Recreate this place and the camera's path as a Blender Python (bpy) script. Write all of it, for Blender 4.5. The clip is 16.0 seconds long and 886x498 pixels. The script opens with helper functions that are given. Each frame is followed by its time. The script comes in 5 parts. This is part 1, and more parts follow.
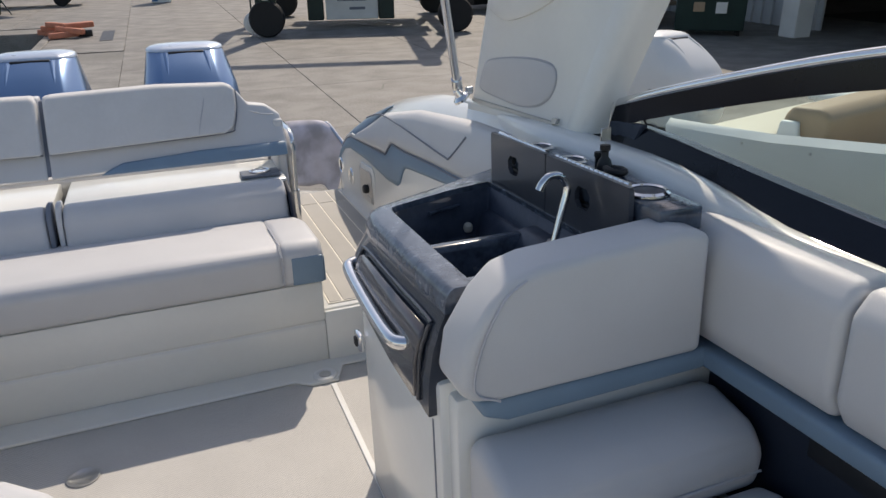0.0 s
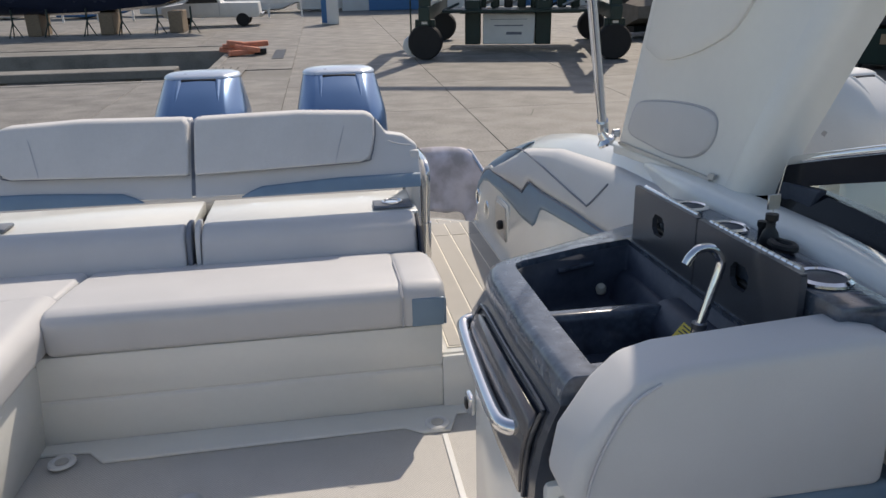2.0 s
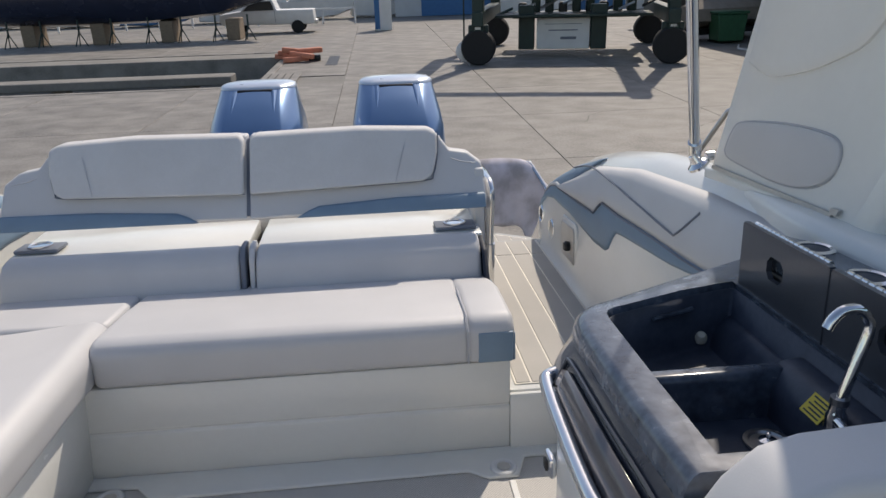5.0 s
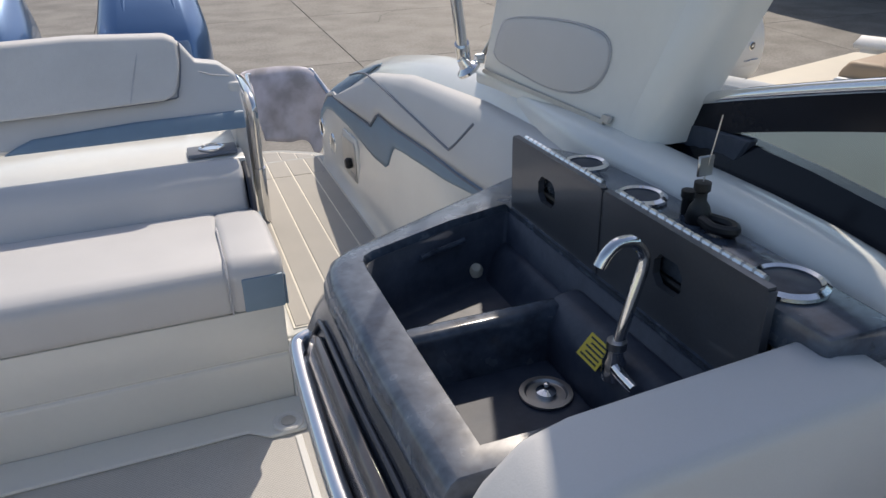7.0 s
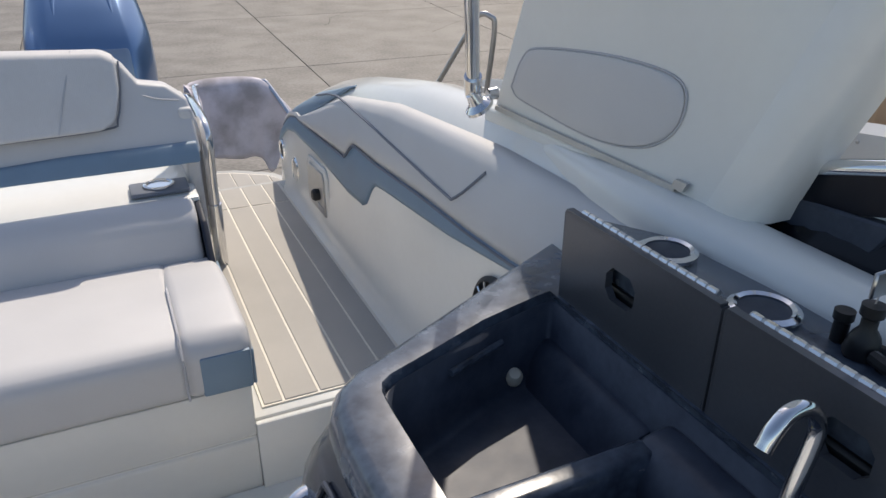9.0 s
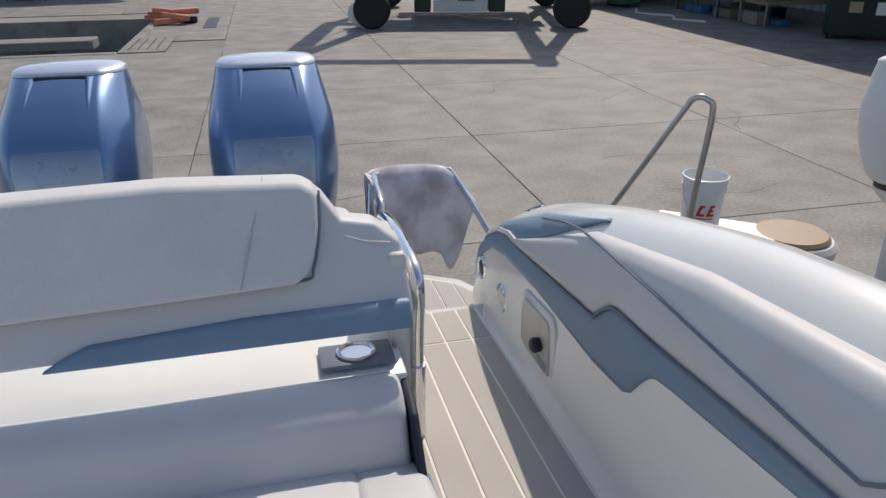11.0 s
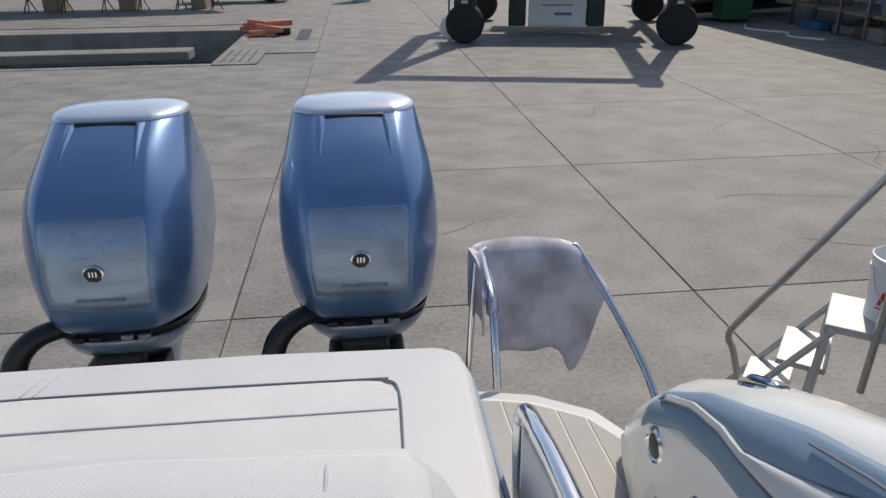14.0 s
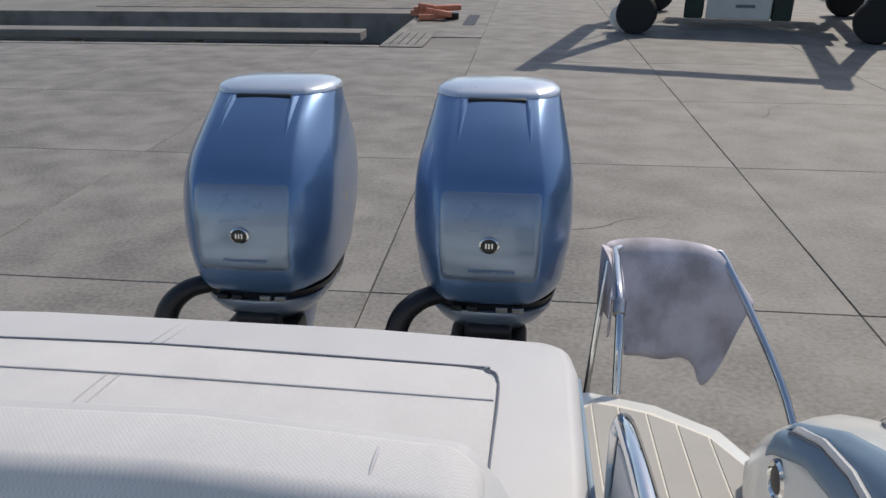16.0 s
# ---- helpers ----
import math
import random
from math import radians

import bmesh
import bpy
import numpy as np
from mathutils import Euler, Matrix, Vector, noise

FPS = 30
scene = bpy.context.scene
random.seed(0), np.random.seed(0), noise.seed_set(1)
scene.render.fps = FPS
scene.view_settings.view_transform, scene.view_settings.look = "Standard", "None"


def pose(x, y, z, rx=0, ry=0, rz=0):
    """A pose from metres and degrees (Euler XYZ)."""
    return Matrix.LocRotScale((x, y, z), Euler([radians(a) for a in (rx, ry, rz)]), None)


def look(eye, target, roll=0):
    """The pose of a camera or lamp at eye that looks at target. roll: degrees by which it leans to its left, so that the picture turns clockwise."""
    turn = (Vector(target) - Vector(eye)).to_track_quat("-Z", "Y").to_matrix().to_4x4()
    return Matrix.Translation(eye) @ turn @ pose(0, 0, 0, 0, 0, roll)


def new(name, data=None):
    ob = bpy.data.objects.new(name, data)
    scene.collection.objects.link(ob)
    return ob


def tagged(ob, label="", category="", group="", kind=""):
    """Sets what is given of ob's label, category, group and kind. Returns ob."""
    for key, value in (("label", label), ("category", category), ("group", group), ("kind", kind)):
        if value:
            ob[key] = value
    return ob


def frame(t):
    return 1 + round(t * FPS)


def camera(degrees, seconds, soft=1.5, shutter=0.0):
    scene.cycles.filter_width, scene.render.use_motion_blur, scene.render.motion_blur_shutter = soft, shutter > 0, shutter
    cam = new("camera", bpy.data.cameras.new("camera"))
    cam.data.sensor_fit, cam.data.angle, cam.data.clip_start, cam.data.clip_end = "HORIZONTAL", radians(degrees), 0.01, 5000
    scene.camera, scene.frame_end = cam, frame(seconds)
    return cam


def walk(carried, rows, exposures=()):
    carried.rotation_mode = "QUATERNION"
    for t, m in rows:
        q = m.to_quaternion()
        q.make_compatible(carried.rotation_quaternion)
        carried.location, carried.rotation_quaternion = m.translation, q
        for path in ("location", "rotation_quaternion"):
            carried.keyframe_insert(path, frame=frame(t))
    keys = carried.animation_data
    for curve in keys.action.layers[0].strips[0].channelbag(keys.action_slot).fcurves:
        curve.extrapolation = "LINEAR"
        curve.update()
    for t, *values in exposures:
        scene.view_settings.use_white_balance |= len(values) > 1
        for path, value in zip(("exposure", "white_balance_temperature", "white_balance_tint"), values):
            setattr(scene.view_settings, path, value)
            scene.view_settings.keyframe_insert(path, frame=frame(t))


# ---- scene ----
cam = camera(63.4, 16.0)
PATH = [
    (0, (0.365, -0.399, 1.388), (1.015, 1.36, 0.692), -2.2),
    (0.5, (0.394, -0.33, 1.389), (1.002, 1.447, 0.703), -1.9),
    (1, (0.434, -0.265, 1.394), (0.964, 1.542, 0.721), -1.6),
    (1.5, (0.446, -0.24, 1.403), (0.867, 1.604, 0.754), -1.5),
    (2, (0.455, -0.23, 1.411), (0.74, 1.648, 0.785), -1.4),
    (2.5, (0.446, -0.232, 1.415), (0.603, 1.669, 0.816), -1.5),
    (3, (0.438, -0.232, 1.42), (0.49, 1.682, 0.841), -1.7),
    (5.5, (0.419, 0.033, 1.433), (0.663, 1.912, 0.792), -2.2),
    (6, (0.467, 0.07, 1.425), (0.847, 1.903, 0.719), -2.1),
    (6.5, (0.565, 0.141, 1.399), (1.071, 1.909, 0.611), -1.8),
    (7, (0.608, 0.233, 1.39), (1.233, 1.925, 0.525), -1.4),
    (7.5, (0.615, 0.362, 1.387), (1.348, 1.98, 0.466), -0.9),
    (8, (0.6, 0.44, 1.378), (1.407, 2.012, 0.441), -0.3),
    (8.5, (0.596, 0.507, 1.383), (1.412, 2.088, 0.469), 0.3),
    (9, (0.62, 0.619, 1.393), (1.38, 2.255, 0.53), 0.2),
    (9.5, (0.642, 0.769, 1.412), (1.308, 2.475, 0.609), -0.2),
    (10, (0.608, 0.959, 1.421), (1.165, 2.728, 0.672), -0.9),
    (12.5, (0.565, 1.95, 1.452), (0.895, 3.796, 0.757), -0.9),
    (13, (0.631, 2.093, 1.467), (0.927, 3.949, 0.782), -1.0),
    (13.5, (0.624, 2.232, 1.477), (0.877, 4.095, 0.796), -1.0),
    (14, (0.589, 2.365, 1.49), (0.792, 4.234, 0.807), -1.0),
    (14.5, (0.611, 2.461, 1.487), (0.758, 4.333, 0.8), -1.0),
    (15, (0.642, 2.491, 1.483), (0.706, 4.366, 0.79), -0.9),
    (15.5, (0.674, 2.48, 1.48), (0.621, 4.352, 0.779), -0.4),
    (16, (0.668, 2.403, 1.473), (0.461, 4.262, 0.763), 0.1),
]
EXPOSURES = [(0, 0.08, 7150, 13), (6, 0.06, 7050, 13), (8.5, 0.2, 7050, 13), (10, 0.08, 6950, 13), (12.5, 0.02, 6800, 12), (16, -0.12, 6750, 11)]
walk(cam, [(t, look(eye, target, roll)) for t, eye, target, roll in PATH], exposures=EXPOSURES)

# ---- world, sun, exposure ----
SUN_DIR = Vector((0.45, 0.77, 1.0)).normalized()
w = bpy.data.worlds.new("world")
scene.world = w
w.use_nodes = True
wn = w.node_tree
sky = wn.nodes.new("ShaderNodeTexSky")
sky.sky_type = "NISHITA"
sky.sun_disc = False
sky.sun_elevation = math.asin(SUN_DIR.z)
sky.sun_rotation = math.atan2(SUN_DIR.x, SUN_DIR.y)
wn.links.new(sky.outputs[0], wn.nodes["Background"].inputs[0])
wn.nodes["Background"].inputs[1].default_value = 0.13
sun = new("sun", bpy.data.lights.new("sun", "SUN"))
sun.data.energy, sun.data.angle, sun.data.color = 3.1, radians(0.55), (1.0, 0.94, 0.85)
sun.matrix_world = look((0, 0, 30), Vector((0, 0, 30)) - SUN_DIR)


# ---- materials ----
def mat(name, col, rough=0.5, metal=0.0, vary=0.12, scale=6.0, fine=120.0, bump=0.05, coat=0.0, col2=None, stretch=(1, 1, 1), random_amount=0.0, spec=0.5, grain=0.35, span=(0.42, 0.95)):
    """A surface with broad stains and fine grain, at object scale in metres."""
    m = bpy.data.materials.new(name)
    m.use_nodes = True
    nt = m.node_tree
    b = nt.nodes["Principled BSDF"]
    tc = nt.nodes.new("ShaderNodeTexCoord")
    mp = nt.nodes.new("ShaderNodeMapping")
    mp.inputs["Scale"].default_value = stretch
    nt.links.new(tc.outputs["Object"], mp.inputs[0])
    n1 = nt.nodes.new("ShaderNodeTexNoise")
    n1.inputs["Scale"].default_value, n1.inputs["Detail"].default_value = scale, 6
    n2 = nt.nodes.new("ShaderNodeTexNoise")
    n2.inputs["Scale"].default_value, n2.inputs["Detail"].default_value = fine, 3
    for n in (n1, n2):
        nt.links.new(mp.outputs[0], n.inputs["Vector"])
    add = nt.nodes.new("ShaderNodeMath")
    add.operation = "MULTIPLY_ADD"
    add.inputs[1].default_value = grain
    nt.links.new(n2.outputs["Fac"], add.inputs[0])
    nt.links.new(n1.outputs["Fac"], add.inputs[2])
    fac = add.outputs[0]
    if random_amount:
        oi = nt.nodes.new("ShaderNodeObjectInfo")
        ad2 = nt.nodes.new("ShaderNodeMath")
        ad2.operation = "MULTIPLY_ADD"
        ad2.inputs[1].default_value = random_amount
        nt.links.new(oi.outputs["Random"], ad2.inputs[0])
        nt.links.new(fac, ad2.inputs[2])
        fac = ad2.outputs[0]
    ramp = nt.nodes.new("ShaderNodeValToRGB")
    lo = col2 or tuple(c * (1 - vary) for c in col)
    hi = col if col2 else tuple(min(1, c * (1 + vary * 0.6)) for c in col)
    ramp.color_ramp.elements[0].position, ramp.color_ramp.elements[1].position = span
    ramp.color_ramp.elements[0].color, ramp.color_ramp.elements[1].color = (*lo, 1), (*hi, 1)
    nt.links.new(fac, ramp.inputs[0])
    nt.links.new(ramp.outputs[0], b.inputs["Base Color"])
    mr = nt.nodes.new("ShaderNodeMapRange")
    mr.inputs["To Min"].default_value, mr.inputs["To Max"].default_value = max(0.02, rough - 0.08), min(1, rough + 0.1)
    nt.links.new(n1.outputs["Fac"], mr.inputs[0])
    nt.links.new(mr.outputs[0], b.inputs["Roughness"])
    b.inputs["Metallic"].default_value = metal
    b.inputs["Coat Weight"].default_value = coat
    b.inputs["Coat Roughness"].default_value = 0.06
    b.inputs["Specular IOR Level"].default_value = spec
    if bump:
        bp = nt.nodes.new("ShaderNodeBump")
        bp.inputs["Strength"].default_value, bp.inputs["Distance"].default_value = bump, 0.01
        nt.links.new(add.outputs[0], bp.inputs["Height"])
        nt.links.new(bp.outputs[0], b.inputs["Normal"])
    return m


def woven(name, col, col2, freq=190.0):
    """A woven cloth or mesh vinyl: two crossed waves in colour and relief."""
    m = mat(name, col, 0.75, vary=0.1, scale=5, fine=60, bump=0.0)
    nt = m.node_tree
    b = nt.nodes["Principled BSDF"]
    tc = nt.nodes.new("ShaderNodeTexCoord")
    ck = nt.nodes.new("ShaderNodeTexChecker")
    ck.inputs["Scale"].default_value = freq
    nt.links.new(tc.outputs["Object"], ck.inputs[0])
    mx = nt.nodes.new("ShaderNodeMix")
    mx.data_type = "RGBA"
    old = b.inputs["Base Color"].links[0].from_socket
    nz = nt.nodes.new("ShaderNodeTexNoise")
    nz.inputs["Scale"].default_value = freq * 0.6
    nt.links.new(tc.outputs["Object"], nz.inputs["Vector"])
    mul = nt.nodes.new("ShaderNodeMath")
    mul.operation = "MULTIPLY"
    nt.links.new(ck.outputs["Fac"], mul.inputs[0])
    nt.links.new(nz.outputs["Fac"], mul.inputs[1])
    nt.links.new(mul.outputs[0], mx.inputs["Factor"])
    nt.links.new(old, mx.inputs[6])
    mx.inputs[7].default_value = (*col2, 1)
    nt.links.new(mx.outputs[2], b.inputs["Base Color"])
    bp = nt.nodes.new("ShaderNodeBump")
    bp.inputs["Strength"].default_value, bp.inputs["Distance"].default_value = 0.25, 0.002
    nt.links.new(ck.outputs["Fac"], bp.inputs["Height"])
    nt.links.new(bp.outputs[0], b.inputs["Normal"])
    return m


def glass(name, col, rough=0.02):
    m = bpy.data.materials.new(name)
    m.use_nodes = True
    b = m.node_tree.nodes["Principled BSDF"]
    b.inputs["Base Color"].default_value = (*col, 1)
    b.inputs["Transmission Weight"].default_value = 1.0
    b.inputs["Roughness"].default_value = rough
    b.inputs["IOR"].default_value = 1.12
    return m


GELCOAT = mat("white_gelcoat", (0.78, 0.78, 0.74), 0.22, vary=0.04, scale=3, fine=40, bump=0.012, coat=0.4)
VINYL = mat("white_vinyl", (0.59, 0.587, 0.585), 0.5, vary=0.05, scale=5, fine=420, bump=0.09)
VINYL_WEAVE = woven("textured_vinyl", (0.66, 0.65, 0.64), (0.53, 0.525, 0.52), 330)
BLUE = mat("blue_grey_vinyl", (0.19, 0.28, 0.37), 0.5, vary=0.1, scale=8, fine=400, bump=0.08)
PIPING = mat("grey_piping", (0.16, 0.18, 0.22), 0.5, vary=0.1, bump=0.0)
STITCH = mat("seam_thread", (0.52, 0.52, 0.54), 0.7, bump=0.0)
DARK = mat("dark_glossy_laminate", (0.058, 0.072, 0.100), 0.48, scale=22, fine=90, bump=0.02, coat=0.06, col2=(0.022, 0.031, 0.052), spec=0.4)
DARK_SKIN = mat("dark_gloss_moulding", (0.04, 0.045, 0.058), 0.2, vary=0.3, scale=12, fine=90, bump=0.015, coat=0.5)
DARK_RIM = mat("marbled_dark_laminate", (0.10, 0.128, 0.172), 0.24, vary=0.3, scale=24, fine=70, bump=0.03, coat=0.5, col2=(0.02, 0.027, 0.042))
DARK_FACE = mat("smoked_brown_panel", (0.085, 0.078, 0.08), 0.16, vary=0.2, scale=5, fine=60, bump=0.01, coat=0.5)
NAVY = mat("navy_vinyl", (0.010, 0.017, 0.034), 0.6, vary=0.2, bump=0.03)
LID = mat("gunmetal_lid", (0.085, 0.092, 0.108), 0.32, 0.35, vary=0.2, scale=4, fine=200, bump=0.01, coat=0.3)
CHROME = mat("polished_steel", (0.78, 0.78, 0.78), 0.08, 1.0, vary=0.06, scale=10, bump=0.0)
STEEL = mat("brushed_steel", (0.5, 0.5, 0.5), 0.3, 1.0, vary=0.12, scale=20, fine=250, bump=0.02)
CARPET = woven("woven_cockpit_mat", (0.60, 0.58, 0.545), (0.33, 0.32, 0.305), 210)
TEAK = mat("grey_foam_decking", (0.44, 0.42, 0.385), 0.75, vary=0.1, scale=4, fine=300, bump=0.05, random_amount=0.1)
CAULK = mat("cream_caulk_line", (0.82, 0.78, 0.68), 0.7, vary=0.05, bump=0.0)
ENGINE_BLUE = mat("metallic_blue_cowl", (0.12, 0.225, 0.41), 0.3, 0.5, vary=0.07, scale=3, fine=500, bump=0.01, coat=0.8)
ENGINE_GREY = mat("silver_blue_panel", (0.25, 0.32, 0.42), 0.28, 0.5, vary=0.06, scale=4, fine=500, bump=0.01, coat=0.7)
ENGINE_TOP = mat("pale_silver_cap", (0.58, 0.64, 0.72), 0.3, 0.4, vary=0.05, bump=0.01, coat=0.7)
BLACK = mat("black_plastic", (0.012, 0.013, 0.015), 0.45, vary=0.3, bump=0.03)
RUBBER = mat("tyre_rubber", (0.018, 0.018, 0.019), 0.8, vary=0.3, scale=8, bump=0.1)
TOWEL = mat("worn_terry_towel", (0.74, 0.70, 0.75), 0.95, scale=5.5, fine=260, bump=0.5, col2=(0.40, 0.37, 0.38), spec=0.1, span=(0.5, 0.78))
CONCRETE = mat("yard_concrete", (0.285, 0.268, 0.242), 0.68, scale=1.3, fine=26, bump=0.14, col2=(0.125, 0.118, 0.107), random_amount=0.07, spec=0.4, stretch=(0.8, 1.0, 1), grain=0.62, span=(0.58, 1.02))
JOINT = mat("joint_filler", (0.06, 0.057, 0.05), 0.9, vary=0.3, bump=0.1)
ASPHALT = mat("yard_base", (0.24, 0.23, 0.21), 0.9, vary=0.3, scale=0.4, fine=9, bump=0.1)
GREEN = mat("dark_green_steel", (0.012, 0.035, 0.03), 0.45, vary=0.3, scale=2, bump=0.05)
GREEN_BIN = mat("green_plastic", (0.03, 0.12, 0.06), 0.5, vary=0.2, bump=0.03)
WHITE = mat("white_paint", (0.74, 0.74, 0.72), 0.4, vary=0.08, scale=2, bump=0.02)
HULL_NAVY = mat("navy_hull", (0.015, 0.022, 0.05), 0.25, vary=0.2, scale=1, bump=0.0, coat=0.4)
ORANGE = mat("faded_orange_plastic", (0.62, 0.22, 0.13), 0.6, vary=0.25, scale=5, bump=0.05)
WOOD = mat("weathered_timber", (0.26, 0.20, 0.14), 0.8, vary=0.35, scale=5, fine=60, bump=0.15, stretch=(1, 8, 8))
TAN = mat("tan_vinyl", (0.40, 0.285, 0.185), 0.55, vary=0.08, scale=5, fine=300, bump=0.06)
CREAM = mat("cream_vinyl", (0.66, 0.60, 0.48), 0.55, vary=0.06, bump=0.05)
ALU = mat("painted_aluminium", (0.58, 0.56, 0.52), 0.45, 0.3, vary=0.15, scale=9, bump=0.04)
BUCKET = mat("white_bucket_plastic", (0.78, 0.79, 0.78), 0.35, vary=0.05, bump=0.02)
RED = mat("red_print", (0.62, 0.03, 0.03), 0.5, vary=0.05, bump=0.0)
YELLOW = mat("yellow_sticker", (0.72, 0.55, 0.05), 0.5, vary=0.05, bump=0.0)
ROPE = mat("green_hose", (0.03, 0.30, 0.22), 0.5, vary=0.1, bump=0.05)
WATER = mat("slip_water", (0.012, 0.018, 0.02), 0.08, vary=0.2, scale=1, bump=0.15)
METALWALL = mat("corrugated_shed", (0.55, 0.57, 0.58), 0.5, vary=0.1, scale=1, bump=0.03)
CANVAS = mat("grey_canvas", (0.30, 0.26, 0.22), 0.9, vary=0.2, scale=3, bump=0.2)
LEAF = mat("foliage", (0.06, 0.10, 0.03), 0.7, vary=0.4, scale=2, bump=0.1)
GLASS = glass("windscreen_glass", (0.80, 0.93, 0.90))
FRAME = mat("gloss_black_frame", (0.006, 0.008, 0.014), 0.12, vary=0.2, bump=0.0, spec=0.25)
DARKGLASS = mat("dark_car_glass", (0.02, 0.025, 0.03), 0.08, bump=0.0)
BLUE_PAINT = mat("blue_paint", (0.04, 0.16, 0.36), 0.5, vary=0.1, bump=0.02)


# ---- mesh helpers ----
def part(name, bm, material, parent=None, label="", angle=38):
    me = bpy.data.meshes.new(name)
    bm.normal_update()
    bm.to_mesh(me)
    bm.free()
    for p in me.polygons:
        p.use_smooth = True
    me.set_sharp_from_angle(angle=radians(angle))
    me.materials.append(material)
    ob = new(name, me)
    if parent:
        ob.parent = parent
    if label:
        ob["label"] = label
    return ob


def thing(name, label, category, group="", at=None):
    e = new(name)
    e.empty_display_size = 0.1
    if at is not None:
        e.matrix_world = at
    return tagged(e, label, category, group)


def box(x0, x1, y0, y1, z0, z1, r=0.0, seg=3, bm=None, m=None):
    bm = bm or bmesh.new()
    mm = Matrix.Translation(((x0 + x1) / 2, (y0 + y1) / 2, (z0 + z1) / 2)) @ Matrix.Diagonal((x1 - x0, y1 - y0, z1 - z0, 1))
    made = bmesh.ops.create_cube(bm, size=1, matrix=(m @ mm if m else mm))
    if r:
        es = {e for v in made["verts"] for e in v.link_edges}
        bmesh.ops.bevel(bm, geom=list(es), offset=r, segments=seg, profile=0.5, affect="EDGES", clamp_overlap=True)
    return bm


def prism(pts, axis, a, b, r=0.0, seg=3, bm=None):
    """A polygon swept along an axis from a to b. pts hold the other two coordinates in xyz order."""
    bm = bm or bmesh.new()

    def at(p, v):
        return {"x": (v, p[0], p[1]), "y": (p[0], v, p[1]), "z": (p[0], p[1], v)}[axis]
    lo = [bm.verts.new(at(p, a)) for p in pts]
    hi = [bm.verts.new(at(p, b)) for p in pts]
    fs = [bm.faces.new(lo), bm.faces.new(hi[::-1])]
    n = len(pts)
    for i in range(n):
        fs.append(bm.faces.new((lo[i], hi[i], hi[(i + 1) % n], lo[(i + 1) % n])))
    bmesh.ops.recalc_face_normals(bm, faces=fs)
    if r:
        es = [e for e in {e for f in fs for e in f.edges} if e.calc_face_angle(0) > radians(25)]
        bmesh.ops.bevel(bm, geom=es, offset=r, segments=seg, profile=0.5, affect="EDGES", clamp_overlap=True)
    return bm


def loft(rings, closed=True, caps=True, bm=None):
    """Skin over rows of points that all hold the same count."""
    bm = bm or bmesh.new()
    rows = [[bm.verts.new(p) for p in ring] for ring in rings]
    fs = []
    for a, b in zip(rows, rows[1:]):
        n = len(a)
        for i in range(n if closed else n - 1):
            j = (i + 1) % n
            fs.append(bm.faces.new((a[i], a[j], b[j], b[i])))
    if caps and closed:
        fs += [bm.faces.new(rows[0]), bm.faces.new(rows[-1][::-1])]
    bmesh.ops.recalc_face_normals(bm, faces=fs)
    return bm


def smooth_path(pts, n=8):
    """Catmull-Rom through the points."""
    p = [Vector(q) for q in pts]
    p = [2 * p[0] - p[1]] + p + [2 * p[-1] - p[-2]]
    out = []
    for i in range(1, len(p) - 2):
        for k in range(n):
            t = k / n
            a, b, c, d = p[i - 1:i + 3]
            out.append(0.5 * (2 * b + (c - a) * t + (2 * a - 5 * b + 4 * c - d) * t * t + (3 * b - a - 3 * c + d) * t ** 3))
    return out + [p[-2]]


def tube(pts, r, sides=10, bm=None, curved=0):
    pts = smooth_path(pts, curved) if curved else [Vector(p) for p in pts]
    rings = []
    up = Vector((0.13, 0.31, 0.94)).normalized()
    for i, p in enumerate(pts):
        d = (pts[min(i + 1, len(pts) - 1)] - pts[max(i - 1, 0)]).normalized()
        u = (up - d * up.dot(d)).normalized()
        v = d.cross(u)
        up = u
        rings.append([p + r * (math.cos(2 * math.pi * k / sides) * u + math.sin(2 * math.pi * k / sides) * v) for k in range(sides)])
    return loft(rings, bm=bm)


def turned(profile, m=None, sides=24, bm=None):
    """A body of revolution about z; profile of (radius, height)."""
    m = m or Matrix()
    rings = [[m @ Vector((r * math.cos(2 * math.pi * k / sides), r * math.sin(2 * math.pi * k / sides), z)) for k in range(sides)] for r, z in profile]
    return loft(rings, bm=bm)


def lerp_table(table, y):
    """Smooth value of a table of (y, value)."""
    if y <= table[0][0]:
        return table[0][1]
    for (a, va), (b, vb) in zip(table, table[1:]):
        if y <= b:
            t = (y - a) / (b - a)
            return va + (vb - va) * t
    return table[-1][1]


def lettering(text, size, m, material, parent, name="lettering"):
    cu = bpy.data.curves.new(name, "FONT")
    cu.body, cu.size, cu.extrude, cu.align_x, cu.align_y = text, size, 0.0015, "CENTER", "CENTER"
    tmp = bpy.data.objects.new("tmp", cu)
    scene.collection.objects.link(tmp)
    me = bpy.data.meshes.new_from_object(tmp.evaluated_get(bpy.context.evaluated_depsgraph_get()))
    bpy.data.objects.remove(tmp)
    me.materials.clear()
    me.materials.append(material)
    ob = new(name, me)
    ob.parent = parent
    ob.matrix_basis = m
    return ob


def structure(ob, label, category):
    return tagged(ob, label, category, kind="structure")


# The yard rises gently away from the stern.
SLOPE = 0.061
YARD = Matrix.Translation((0, 0, -1.83)) @ Matrix.Rotation(math.atan(SLOPE), 4, "X")


